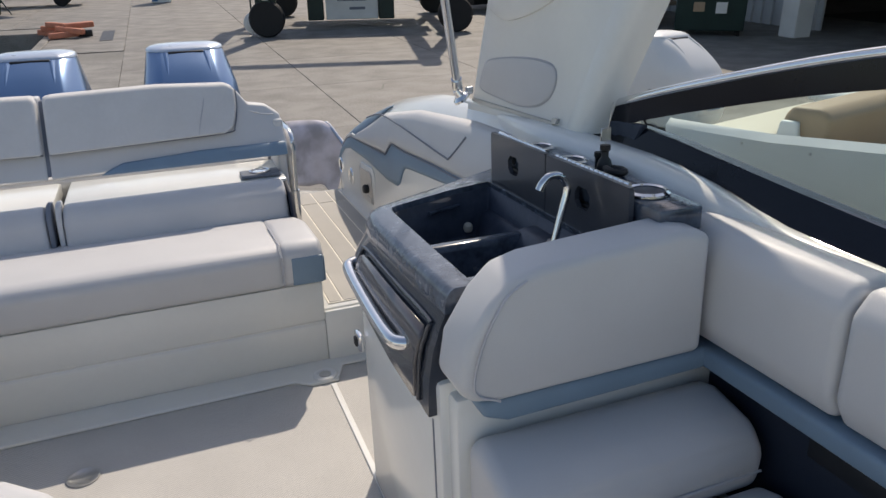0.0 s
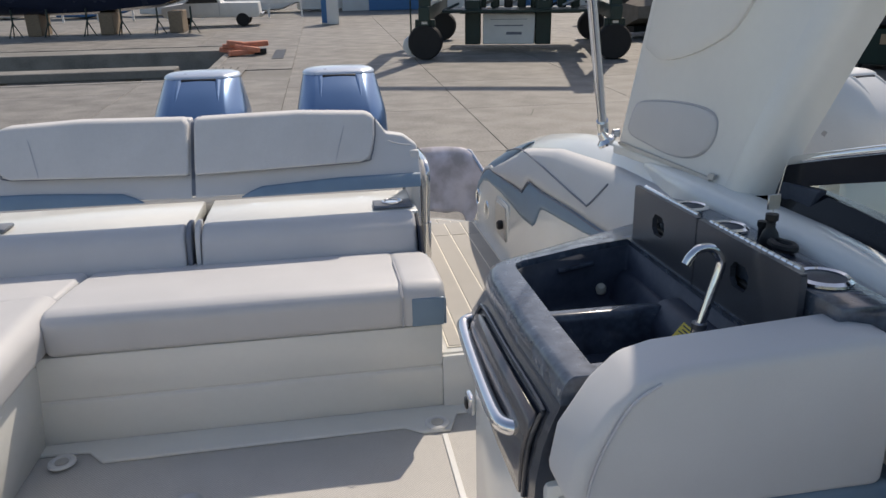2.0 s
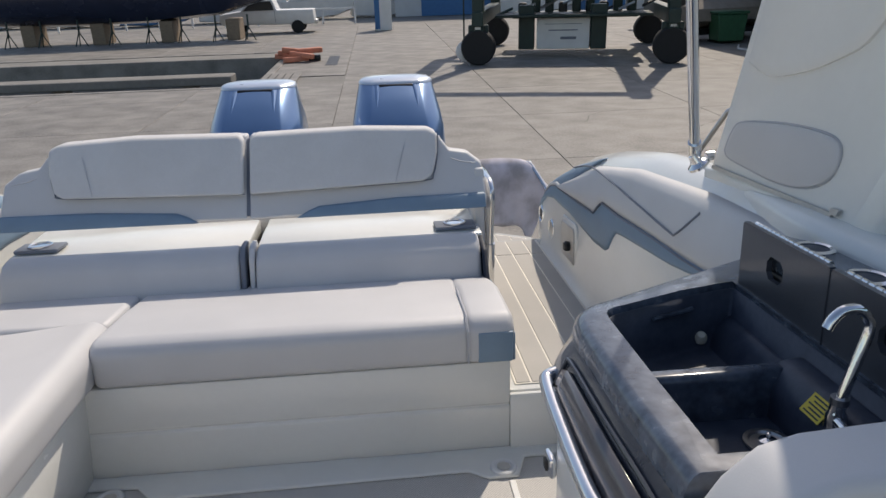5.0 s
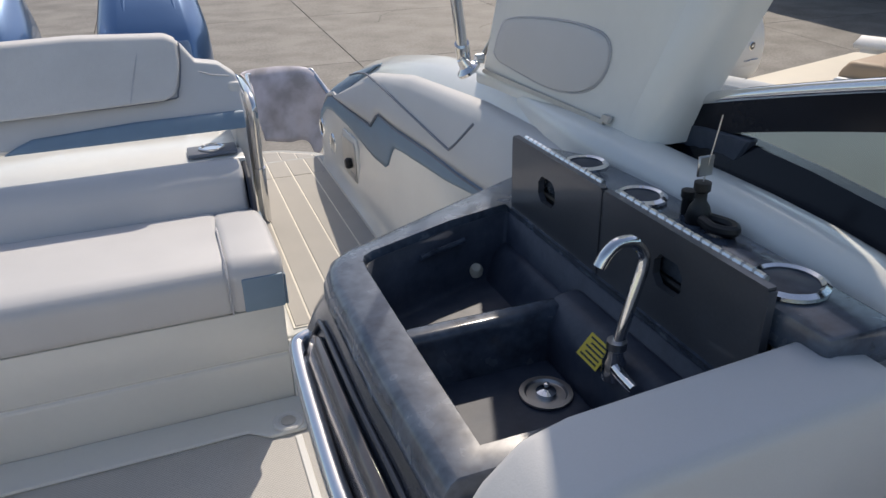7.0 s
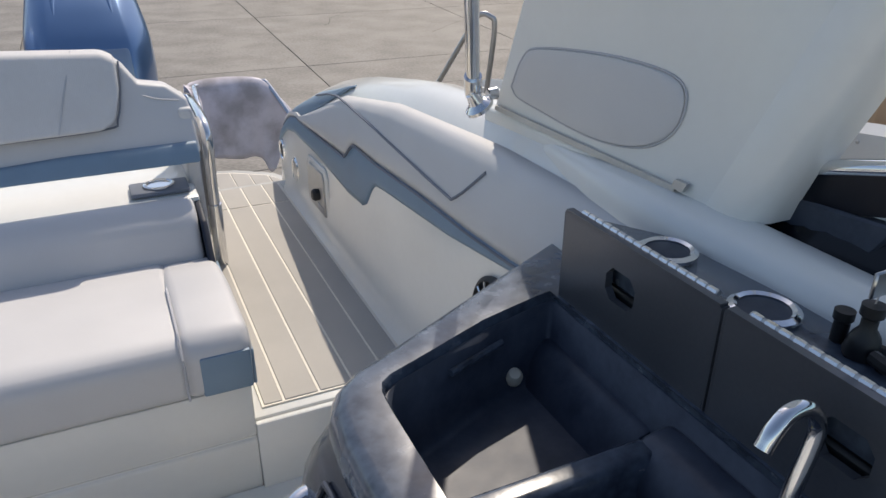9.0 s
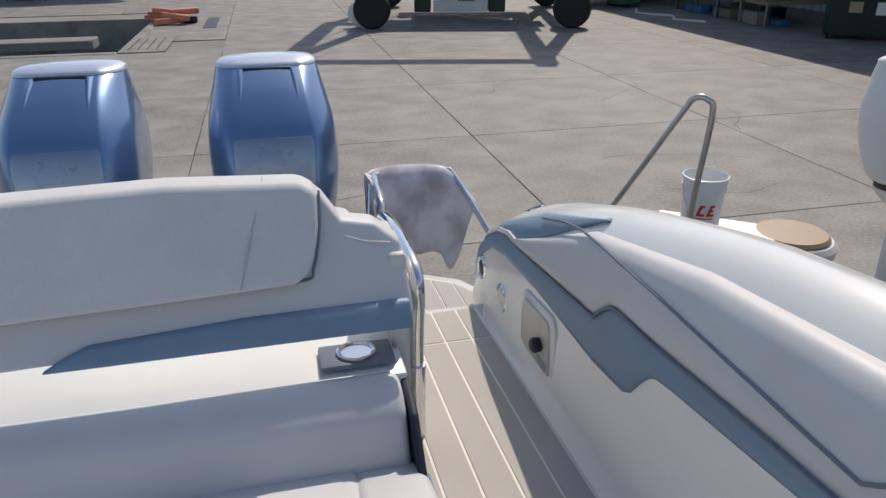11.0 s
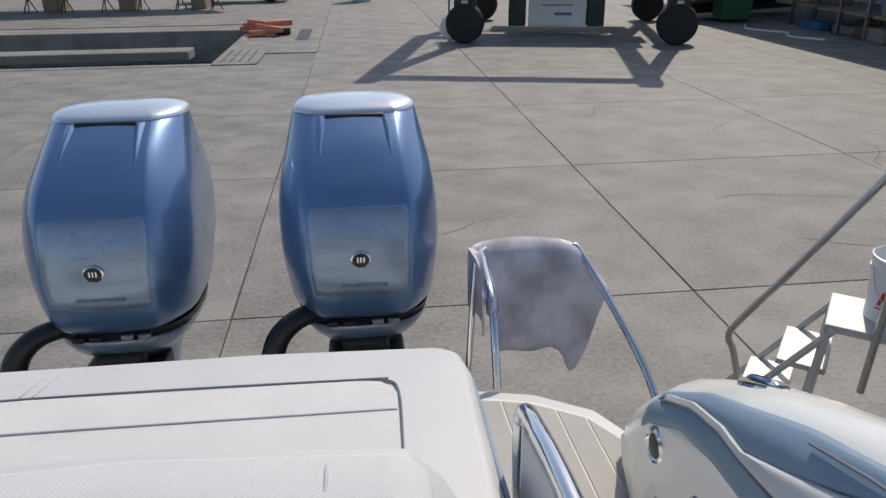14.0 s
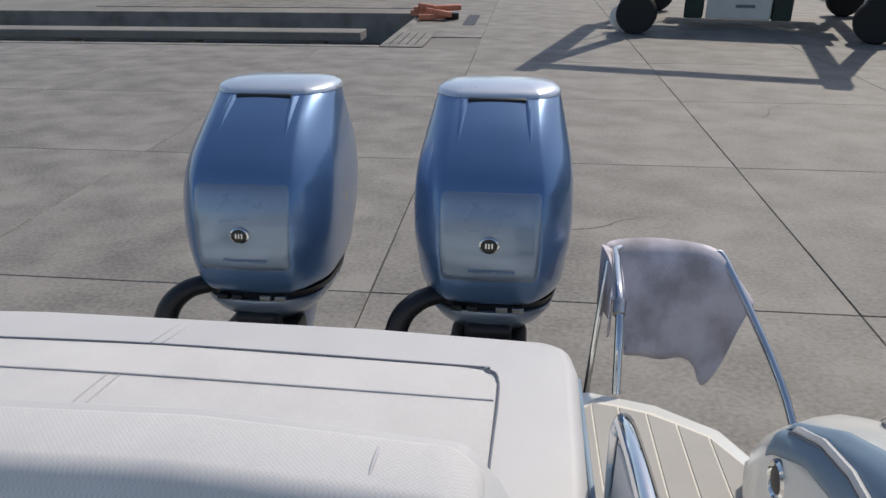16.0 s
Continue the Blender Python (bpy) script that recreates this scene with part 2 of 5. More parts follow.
# ================= boat structure =================
# cockpit sole
bm = box(-1.36, 1.40, -1.6, 2.16, -0.06, 0.0)
structure(part("floor", bm, CARPET), "woven beige cockpit mat on the boat's sole", "floor")
bm = bmesh.new()
prism([(-0.62, 2.125), (-0.62, 2.06), (-0.44, 2.055), (-0.38, 1.985), (0.64, 2.0), (0.70, 1.955), (0.80, 1.955), (0.84, 2.06), (0.97, 2.06), (0.97, 2.125)][::-1], "z", 0.0, 0.012, 0.004, 1, bm)
structure(part("trim", bm, GELCOAT), "white moulded lip along the foot of the bench", "trim")
for px in (0.757, -0.51):
    p = thing("deck_plate", "round white plastic deck drain beside the bench", "deck plate", "deck plates", pose(px, 2.0, 0.012))
    part("ring", turned([(0.045, 0), (0.045, 0.005), (0.040, 0.009), (0.030, 0.009), (0.026, 0.004), (0.001, 0.003)]), WHITE, p)
    part("plug", turned([(0.022, 0.002), (0.022, 0.007), (0.001, 0.008)]), ALU, p)
bm = box(0.765, 0.785, 1.2, 1.94, 0, 0.006, 0.002, 1)
structure(part("trim", bm, WHITE), "pale seam strip in the cockpit mat", "trim")
p = thing("floor_hatch_ring", "round chrome pull ring set in the cockpit mat", "hatch ring", at=pose(-0.06, 1.72, 0.0))
part("ring", turned([(0.05, 0), (0.05, 0.005), (0.042, 0.006), (0.036, 0.003), (0.001, 0.002)]), STEEL, p)

# riser and side deck beside the bench
structure(part("wall_step", box(0.80, 1.36, 2.112, 2.132, 0, 0.217, 0.006, 2), GELCOAT), "white moulded step riser to the side deck", "step")
deck = structure(part("side_deck", box(0.80, 1.30, 2.135, 3.84, 0.15, 0.222, 0.006, 2), GELCOAT), "white moulded side deck under grey decking strips", "deck")
# inner liners and hull
HULLW = [(-6.2, 0.05), (-5.6, 0.55), (-4.6, 1.0), (-3.2, 1.38), (-1.6, 1.56), (0.5, 1.62), (2.5, 1.62), (3.6, 1.58), (4.1, 1.52)]
rings = []
for y in [-6.2, -5.6, -4.6, -3.2, -1.6, -0.6, 0.5, 1.5, 2.5, 3.2]:
    hw = lerp_table(HULLW, y)
    keel = -1.15 + max(0, (-y - 3.5)) * 0.28
    top = 0.86 if y < 1.6 else 0.86 - (y - 1.6) * 0.1
    if y > 2.9:
        top = 0.5
    rings.append([(-hw, y, top), (-hw * 1.0, y, 0.3), (-hw * 0.93, y, -0.35), (-hw * 0.5, y, keel * 0.8), (0, y, keel), (hw * 0.5, y, keel * 0.8), (hw * 0.93, y, -0.35), (hw, y, 0.3), (hw, y, top)])
for y in (3.9, 4.15):
    hw = 1.45
    rings.append([(-hw, y, 0.05), (-hw, y, -0.05), (-hw * 0.93, y, -0.35), (-hw * 0.5, y, -0.9), (0, y, -1.1), (hw * 0.5, y, -0.9), (hw * 0.93, y, -0.35), (hw, y, -0.05), (hw, y, 0.05)])
bm = loft(rings, closed=False)
ob = part("hull", bm, GELCOAT)
so = ob.modifiers.new("thick", "SOLIDIFY")
so.thickness = 0.03
so.offset = 0
structure(ob, "white fibreglass boat hull on the hard", "hull")
# transom closing wall, foredeck and forward bulkhead
structure(part("wall_transom", box(-1.42, 1.42, 3.90, 4.12, -0.75, -0.06, 0.02, 2), GELCOAT), "white transom behind the swim platform", "transom")
structure(part("wall_bulkhead", box(-1.5, 1.5, -1.75, -1.6, -0.06, 0.84, 0.02, 2), GELCOAT), "plain white bulkhead forward of the cockpit", "wall")
fd = [(-lerp_table(HULLW, y), y) for y in (-1.6, -3.2, -4.6, -5.6, -6.15)] + [(lerp_table(HULLW, y), y) for y in (-6.15, -5.6, -4.6, -3.2, -1.6)]
structure(part("foredeck", prism(fd, "z", 0.82, 0.88, 0.02, 2), GELCOAT), "white moulded foredeck", "deck")

# coaming walls: inner face, stripe, sloping cushion, rounded gunwale
IN_TOP = [(1.5, 0.745), (2.05, 0.68), (2.6, 0.63), (3.15, 0.56), (3.6, 0.50), (3.95, 0.385), (4.15, 0.27), (4.33, 0.10)]
STRIPE_LOW = [(1.4, 0.75), (1.75, 0.715), (2.05, 0.672), (2.5, 0.632), (2.57, 0.622), (2.61, 0.59), (2.66, 0.53), (2.70, 0.51), (2.86, 0.50), (3.28, 0.522), (3.6, 0.515), (3.77, 0.48), (3.95, 0.38), (4.05, 0.30)]
PAD_SEAM = [(1.90, 0.87), (1.97, 0.805), (2.02, 0.768), (2.24, 0.776), (2.59, 0.787), (2.9, 0.788), (3.05, 0.78), (3.2, 0.755), (3.4, 0.705), (3.62, 0.635)]
RIDGE = [(1.3, 1.0), (1.9, 0.99), (2.5, 0.945), (3.0, 0.86), (3.4, 0.755), (3.75, 0.62), (4.0, 0.475), (4.19, 0.30), (4.30, 0.15), (4.34, 0.11)]
STRIPE = [(1.5, 0.76), (1.75, 0.733), (1.96, 0.72), (2.2, 0.713), (2.57, 0.692), (2.76, 0.69), (2.80, 0.68), (2.87, 0.622), (3.2, 0.602), (3.6, 0.58), (3.75, 0.545), (3.9, 0.475), (4.0, 0.41), (4.12, 0.28)]
YS = [1.36, 1.5, 1.7, 1.95, 2.2, 2.45, 2.6, 2.7, 2.76, 2.9, 3.1, 3.3, 3.5, 3.7, 3.85, 3.97, 4.06, 4.14, 4.21, 4.27, 4.31, 4.34]


def section(y):
    """Inner edge, ridge and outer edge of the coaming at y."""
    zi, zr = lerp_table(IN_TOP, y), lerp_table(RIDGE, y)
    pull = max(0.0, (y - 3.75) / 0.6) ** 2 * 0.11
    return zi, zr, pull


def coaming_x(y, z):
    """Where the coaming's inner face stands at y and height z."""
    zi, zr, pull = section(y)
    g = min(1, max(0, (z - zi) / max(0.02, zr - zi)))
    return 1.30 + pull + lerp_table([(0, 0), (0.35, 0.012), (0.68, 0.04), (0.9, 0.085), (1, 0.14)], g)


def coaming(side):
    rings = []
    for y in YS:
        zi, zr, pull = section(y)
        foot = 0.225 if y < 3.9 else 0.02
        zt = zr - zi
        xi = 1.30 + pull
        xs = [(xi - 0.05 if y < 3.85 else xi, foot), (xi - 0.035 if y < 3.85 else xi, foot + 0.015), (xi - 0.012, foot + 0.05), (xi, zi * 0.75 + foot * 0.25), (xi, zi), (xi + 0.012, zi + zt * 0.35), (xi + 0.04, zi + zt * 0.68), (xi + 0.085, zi + zt * 0.9), (xi + 0.14, zr), (xi + 0.20, zr - 0.01), (min(1.60, xi + 0.27) - pull, zr - 0.07), (1.62 - pull * 1.5, max(0.0, zr - 0.3)), (1.6 - pull * 1.5, -0.05 if y > 3.6 else 0.1)]
        rings.append([(side * a, y, b) for a, b in xs])
    return loft(rings, closed=False)


def coaming_strip(side, lo, hi, y0, y1, push, material, name, label, n=40):
    """A padded panel that follows the coaming between two heights (functions of y)."""
    rings = []
    for k in range(n + 1):
        y = y0 + (y1 - y0) * k / n
        zi, zr, pull = section(y)
        row = []
        a, b = lo(y), hi(y)
        for i in range(9):
            f = i / 8
            z = a + (b - a) * f
            x = coaming_x(y, z)
            edge = min(1, min(f, 1 - f) * 5, min(k, n - k) / 2)
            row.append((side * (x - push * (0.25 + 0.75 * edge ** 0.5)), y, z + push * 0.5 * edge))
        rings.append(row)
    ob = part(name, loft(rings, closed=False), material, None, "")
    so = ob.modifiers.new("thick", "SOLIDIFY")
    so.thickness = 0.012
    if label:
        ob["label"] = label
    return ob


structure(part("wall_port", coaming(1), GELCOAT), "white moulded coaming with a rounded gunwale", "coaming")
structure(part("wall_starboard", coaming(-1), GELCOAT), "white moulded coaming with a rounded gunwale", "coaming")
for sd in (1, -1):
    zr = lambda y: lerp_table(RIDGE, y)
    st = lambda y: lerp_table(STRIPE, y)
    hi_pad = lambda y: max(st(y) + 0.02, zr(y) - 0.06 - 0.05 * max(0.0, min(1.0, (y - 3.0) / 0.4)))
    cp = thing("coaming_pad", "white vinyl coaming pad with a blue-grey stripe", "coaming pad", "coaming pads")
    for pc in (
            coaming_strip(sd, lambda y: lerp_table(STRIPE_LOW, y), lambda y: min(zr(y) - 0.01, st(y) + 0.01), 1.42, 4.02, 0.008, BLUE, "stripe", "blue-grey vinyl stripe", 130),
            coaming_strip(sd, lambda y: max(hi_pad(y) - 0.01, zr(y) - 0.032 - 0.22 * (y - 2.98)), lambda y: zr(y) - 0.03, 2.98, 3.98, 0.009, BLUE, "stripe", "blue-grey vinyl stripe", 30),
            coaming_strip(sd, st, hi_pad, 1.40, 3.93, 0.016, VINYL, "pad", "", 130)):
        pc.parent = cp
    pip = []
    for k in range(60):
        y = 1.90 + (3.36 - 1.90) * k / 59
        z = lerp_table(PAD_SEAM, y)
        pip.append((sd * (coaming_x(y, z) - 0.017), y, z + 0.008))
    part("piping", tube(pip, 0.004, 6), PIPING, cp, "dark grey piping")
    edge = []
    for k in range(100):
        y = 1.44 + (3.92 - 1.44) * k / 99
        edge.append((sd * (coaming_x(y, st(y)) - 0.010), y, st(y) + 0.002))
    part("piping", tube(edge, 0.004, 6), PIPING, cp, "dark grey piping")

# forward coaming: cockpit side beside the seats
for sd in (1, -1):
    bm = prism([(sd * 1.40, 0.0), (sd * 1.44, 0.865), (sd * 1.50, 0.895), (sd * 1.62, 0.84), (sd * 1.62, 0.2), (sd * 1.55, 0.0)][::sd], "y", -1.6, 1.40, 0.015, 2)
    structure(part("wall_side", bm, GELCOAT), "white moulded cockpit side under the windscreen", "wall")

# swim platform
plat = [(-1.35, 3.86), (1.40, 3.86), (1.50, 4.2), (1.48, 4.45), (1.40, 4.62), (1.2, 4.76), (0.95, 4.83), (0.5, 4.5), (0.2, 4.44), (-0.2, 4.44), (-0.6, 4.5), (-0.95, 4.83), (-1.2, 4.76), (-1.40, 4.62), (-1.48, 4.45), (-1.5, 4.2)]
plat_ob = structure(part("swim_platform", prism(plat, "z", -0.10, -0.006, 0.02, 3), GELCOAT), "white swim platform with grey decking strips", "platform")


# ================= bench =================
CX = -0.13


def lean(bm):
    """Tips an upright back so that its foot comes forward over the ledge."""
    for v in bm.verts:
        y, z = v.co.y, v.co.z
        v.co.y = y + 0.55 * (z - 0.975)
        v.co.z = 1.425 - (1.425 - z) * (v.co.y - 0.07) / (y - 0.07)
    return bm


def bench():
    b = thing("aft_bench", "white vinyl bench with blue-grey stripes across the stern", "bench")
    part("base", prism([(2.125, 0.0), (2.115, 0.17), (2.125, 0.178), (2.115, 0.186), (2.10, 0.35), (3.3, 0.35), (3.3, 0.0)], "x", -1.06, 0.80, 0.006, 2), GELCOAT, b, "white gelcoat seat base")
    seat = prism([(2.085, 0.352), (2.075, 0.48), (2.12, 0.512), (2.40, 0.49), (2.72, 0.45), (2.72, 0.352)], "x", -0.53, 0.672, 0.03, 4)
    part("seat_cushion", seat, VINYL, b)
    endc = prism([(2.083, 0.352), (2.073, 0.478), (2.118, 0.518), (2.40, 0.508), (2.66, 0.45), (2.66, 0.352)], "x", 0.652, 0.812, 0.028, 4)
    part("end_bolster", endc, VINYL, b)
    part("end_panel", prism([(2.080, 0.358), (2.0705, 0.468), (2.09, 0.468), (2.10, 0.358)], "x", 0.69, 0.805, 0.006, 2), BLUE, b, "blue-grey vinyl end panel")
    part("end_panel", box(0.806, 0.8145, 2.09, 2.6, 0.356, 0.455, 0.005, 2), BLUE, b, "blue-grey vinyl end panel")
    part("seam", tube([(0.657, 2.073, 0.365), (0.657, 2.068, 0.48), (0.657, 2.12, 0.517), (0.657, 2.4, 0.497)], 0.003, 6), STITCH, b)
    # starboard return of the seat
    ret = prism([(-0.53, 0.352), (-0.515, 0.47), (-0.56, 0.515), (-0.80, 0.49), (-1.06, 0.47), (-1.06, 0.352)], "y", 0.95, 2.30, 0.03, 4)
    part("return_cushion", ret, VINYL, b)
    part("return_base", prism([(-0.60, 0.0), (-0.565, 0.35), (-1.10, 0.35), (-1.10, 0.0)], "y", 0.95, 2.12, 0.01, 2), GELCOAT, b, "white gelcoat seat base")
    part("corner_cushion", prism([(2.30, 0.352), (2.30, 0.49), (2.72, 0.46), (2.72, 0.352)], "x", -1.06, -0.54, 0.025, 3), VINYL, b)
    # lower backs, gap post
    for x0, x1 in ((-1.06, CX - 0.03), (CX + 0.03, 0.785)):
        part("lower_back", prism([(2.64, 0.40), (2.63, 0.455), (2.672, 0.56), (2.712, 0.594), (2.755, 0.602), (2.80, 0.598), (2.80, 0.40)], "x", x0, x1, 0.022, 5), VINYL, b)
        part("ledge", prism([(2.77, 0.55), (2.77, 0.598), (3.12, 0.612), (3.12, 0.55)], "x", x0, x1 + 0.02, 0.008, 2), GELCOAT, b, "white gelcoat ledge behind the seat")
    for dx in (-0.017, 0.017):
        part("gap_post", prism([(2.64, 0.42), (2.675, 0.57), (2.71, 0.606), (2.74, 0.614), (2.80, 0.612), (2.80, 0.42)], "x", CX + dx - 0.010, CX + dx + 0.010, 0.006, 2), PIPING if dx < 0 else VINYL, b)
    # upper backs
    for s in (-1, 1):
        a, e = CX + s * 0.006, CX + s * 0.86
        prof = [(a, 0.67), (a, 1.005), (CX + s * 0.45, 1.012), (CX + s * 0.75, 0.995), (CX + s * 0.79, 0.96), (CX + s * 0.825, 0.905), (CX + s * 0.90, 0.892), (CX + s * 0.955, 0.845), (CX + s * 0.965, 0.675), (a, 0.648)]
        core = prism(prof[::s], "y", 2.985, 3.06, 0.0)
        for v in core.verts:
            if v.co.y > 3.03 and v.co.z < 0.72:
                v.co.y = 3.005
        bmesh.ops.bevel(core, geom=[e for e in core.edges if e.calc_face_angle(0) > radians(25)], offset=0.022, segments=4, profile=0.5, affect="EDGES", clamp_overlap=True)
        part("upper_back", lean(core), VINYL, b)
        pad = [(CX + s * 0.012, 0.765), (CX + s * 0.012, 0.99), (CX + s * 0.03, 1.012), (CX + s * 0.45, 1.02), (CX + s * 0.74, 1.006), (CX + s * 0.775, 0.985), (CX + s * 0.77, 0.90), (CX + s * 0.745, 0.81), (CX + s * 0.71, 0.785), (CX + s * 0.40, 0.775)]
        part("back_pad", lean(prism(pad[::s], "y", 2.935, 3.035, 0.035, 5)), VINYL_WEAVE, b, "textured white vinyl back pad")
        part("piping", lean(tube([(CX + s * 0.012, 2.972, 0.762), (CX + s * 0.40, 2.972, 0.771), (CX + s * 0.71, 2.972, 0.781), (CX + s * 0.752, 2.972, 0.808), (CX + s * 0.775, 2.972, 0.90), (CX + s * 0.782, 2.985, 0.975)], 0.0032, 6, curved=4)), PIPING, b, "dark grey piping")
        part("seam", lean(tube([(CX + s * 0.595, 2.936, 0.79), (CX + s * 0.625, 2.931, 0.9), (CX + s * 0.655, 2.945, 0.993), (CX + s * 0.66, 2.975, 1.010), (CX + s * 0.66, 3.01, 1.008)], 0.0024, 6, curved=3)), STITCH, b)
        st = [(CX + s * 0.19, 0.645), (CX + s * 0.235, 0.672), (CX + s * 0.28, 0.692), (CX + s * 0.60, 0.712), (CX + s * 0.957, 0.716), (CX + s * 0.957, 0.648)]
        part("stripe", lean(prism(st[::s], "y", 2.966, 2.99, 0.008, 2)), BLUE, b, "blue-grey vinyl stripe")
        part("shoulder_seam", lean(tube([(CX + s * 0.83, 2.984, 0.87), (CX + s * 0.87, 2.983, 0.855), (CX + s * 0.93, 2.984, 0.845)], 0.003, 6)), STITCH, b)
    part("centre_seam", lean(prism([(CX - 0.02, 0.66), (CX + 0.02, 0.66), (CX + 0.02, 0.99), (CX - 0.02, 0.99)], "y", 2.99, 3.03, 0.004, 1)), PIPING, b, "dark seam between the two backs")
    part("side_panel", box(0.79, 0.832, 2.88, 3.14, 0.36, 0.84, 0.012, 3), VINYL, b)
    # navy sheet in the end gap, its colour standing in for the shade there
    part("gap_shade_sheet", prism([(2.50, 0.36), (2.66, 0.56), (2.82, 0.596), (2.90, 0.36)], "x", 0.788, 0.806, 0.004, 1), NAVY, b)
    for cx in (0.70, -0.965):
        pl = part("cup_plate", box(cx - 0.085, cx + 0.085, 2.80, 2.905, 0.604, 0.620, 0.006, 2), PIPING, b, "grey cup-holder plate")
        part("cup_ring", turned([(0.046, 0), (0.046, 0.004), (0.041, 0.006), (0.036, 0.003), (0.034, -0.01), (0.001, -0.012)], pose(cx, 2.853, 0.622)), CHROME, pl, "steel cup holder")
    return b


bench()

# sun pad behind the bench
sp = thing("sun_pad", "large white vinyl sun pad over the transom", "sun pad")
part("base", box(-1.05, 0.80, 3.15, 3.98, 0.05, 0.50, 0.02, 2), GELCOAT, sp, "white gelcoat locker under the pad")
part("cushion", prism([(-1.08, 3.14), (0.775, 3.14), (0.812, 3.3), (0.822, 3.9), (0.808, 4.0), (0.75, 4.035), (0.3, 4.06), (-0.6, 4.06), (-1.02, 4.03), (-1.08, 4.0)], "z", 0.50, 0.62, 0.04, 5), VINYL, sp)
part("side_trim", box(0.818, 0.830, 3.25, 3.92, 0.50, 0.58, 0.004, 2), BLUE, sp, "blue-grey edge trim")
part("inset", prism([(-0.85, 3.16), (0.625, 3.16), (0.635, 3.80), (0.60, 3.855), (0.54, 3.865), (-0.2, 3.885), (-0.85, 3.865)], "z", 0.60, 0.6245, 0.004, 2), VINYL_WEAVE, sp, "textured centre panel")
part("piping", tube([(-0.85, 3.868, 0.624), (-0.2, 3.888, 0.624), (0.54, 3.868, 0.624), (0.605, 3.858, 0.624), (0.638, 3.80, 0.624), (0.632, 3.5, 0.624), (0.628, 3.17, 0.624)], 0.003, 6, curved=5), PIPING, sp, "dark grey piping")
part("seam", tube([(-0.85, 3.735, 0.625), (-0.2, 3.742, 0.626), (0.63, 3.728, 0.625)], 0.003, 6, curved=4), STITCH, sp)
for xx in (-0.20, -0.23):
    part("seam", tube([(xx + 0.03, 4.03, 0.618), (xx, 3.90, 0.622)], 0.0022, 6), STITCH, sp)
    part("seam", tube([(xx - 0.02, 3.735, 0.626), (xx - 0.06, 3.3, 0.626)], 0.0022, 6), STITCH, sp)

# grab arch at the bench's end
gr = thing("grab_rail", "polished steel grab rail at the end of the bench", "rail")
part("arch", tube([(0.872, 3.05, 0.23), (0.872, 3.01, 0.55), (0.872, 2.975, 0.68), (0.872, 2.99, 0.735), (0.872, 3.07, 0.757), (0.872, 3.30, 0.757), (0.872, 3.50, 0.73), (0.872, 3.56, 0.69), (0.872, 3.57, 0.60), (0.872, 3.56, 0.0)], 0.018, 12, curved=6), CHROME, gr)
part("panel", prism([(3.06, 0.30), (3.04, 0.70), (3.30, 0.735), (3.50, 0.70), (3.53, 0.30)], "x", 0.858, 0.866, 0.003, 1), VINYL, gr, "pale infill panel")
part("collar", tube([(0.872, 3.052, 0.23), (0.872, 3.02, 0.47)], 0.023, 12), CHROME, gr)
part("lettering", box(0.867, 0.870, 3.12, 3.4, 0.60, 0.64, 0.001, 1), PIPING, gr, "dark worn lettering bar")

# towel rail on the swim platform, with the towel
tr = thing("stern_rail", "polished steel hoop rail on the swim platform", "rail")
part("hoop", tube([(1.06, 4.80, 0.0), (1.07, 4.98, 0.285), (1.09, 5.30, 0.34), (1.12, 5.46, 0.345), (1.30, 5.50, 0.345), (1.52, 5.47, 0.335), (1.58, 5.42, 0.30), (1.72, 5.0, -0.02), (1.76, 4.75, -0.25)], 0.017, 10, curved=5), CHROME, tr)
part("post", tube([(0.98, 5.15, -0.35), (1.06, 5.36, 0.32)], 0.015, 10), CHROME, tr)
part("joint", tube([(1.065, 4.95, 0.26), (1.072, 5.0, 0.295)], 0.026, 12), STEEL, tr)
rings = []
top_edge = smooth_path([(1.05, 5.47, 0.30), (1.09, 5.475, 0.358), (1.30, 5.51, 0.368), (1.52, 5.48, 0.352), (1.60, 5.45, 0.28), (1.70, 5.42, 0.15)], 8)
low_edge = smooth_path([(1.15, 5.36, -0.03), (1.17, 5.37, -0.09), (1.33, 5.40, -0.14), (1.46, 5.41, -0.15), (1.535, 5.40, -0.25), (1.66, 5.40, 0.06)], 8)
for i, (a, c) in enumerate(zip(top_edge, low_edge)):
    u = i / (len(top_edge) - 1)
    row = []
    for j in range(15):
        v = j / 14
        p = a.lerp(c, v)
        fold = 0.020 * math.sin(u * 11 + v * 3) * v + 0.010 * math.sin(u * 25 + 1) * v + 0.012 * math.sin(v * 4 + u * 6)
        row.append((p.x, p.y - 0.035 - 0.03 * math.sin(min(1, v * 6) * 1.57) + fold, p.z))
    back = [(row[0][0], row[0][1] + 0.055 + 0.02 * v, row[0][2] + 0.004 - 0.10 * v) for v in (1.0, 0.67, 0.33, 0.0)]
    rings.append(back + row)
ob = part("towel", loft(rings, closed=False), TOWEL, None, "", 80)
so = ob.modifiers.new("thick", "SOLIDIFY")
so.thickness = 0.008
tagged(ob, "worn lilac-grey terry towel hung over the stern rail", "towel")
rings = []
for i in range(9):
    u = i / 8
    rings.append([(1.035 + 0.03 * math.sin(3 * u), 5.02 + 0.44 * u, 0.345 - 0.06 * (1 - u) - v * (0.16 + 0.12 * u) - 0.0 * u) if s else (1.09 + 0.02 * math.sin(3 * u), 5.02 + 0.44 * u, 0.345 - 0.06 * (1 - u) - v * 0.12) for s, v in ((0, 1), (0, 0.5), (0, 0.0), (1, -0.06), (1, 0.15), (1, 0.5), (1, 1))])
ob2 = part("towel_fold", loft(rings, closed=False), TOWEL, ob, "", 80)
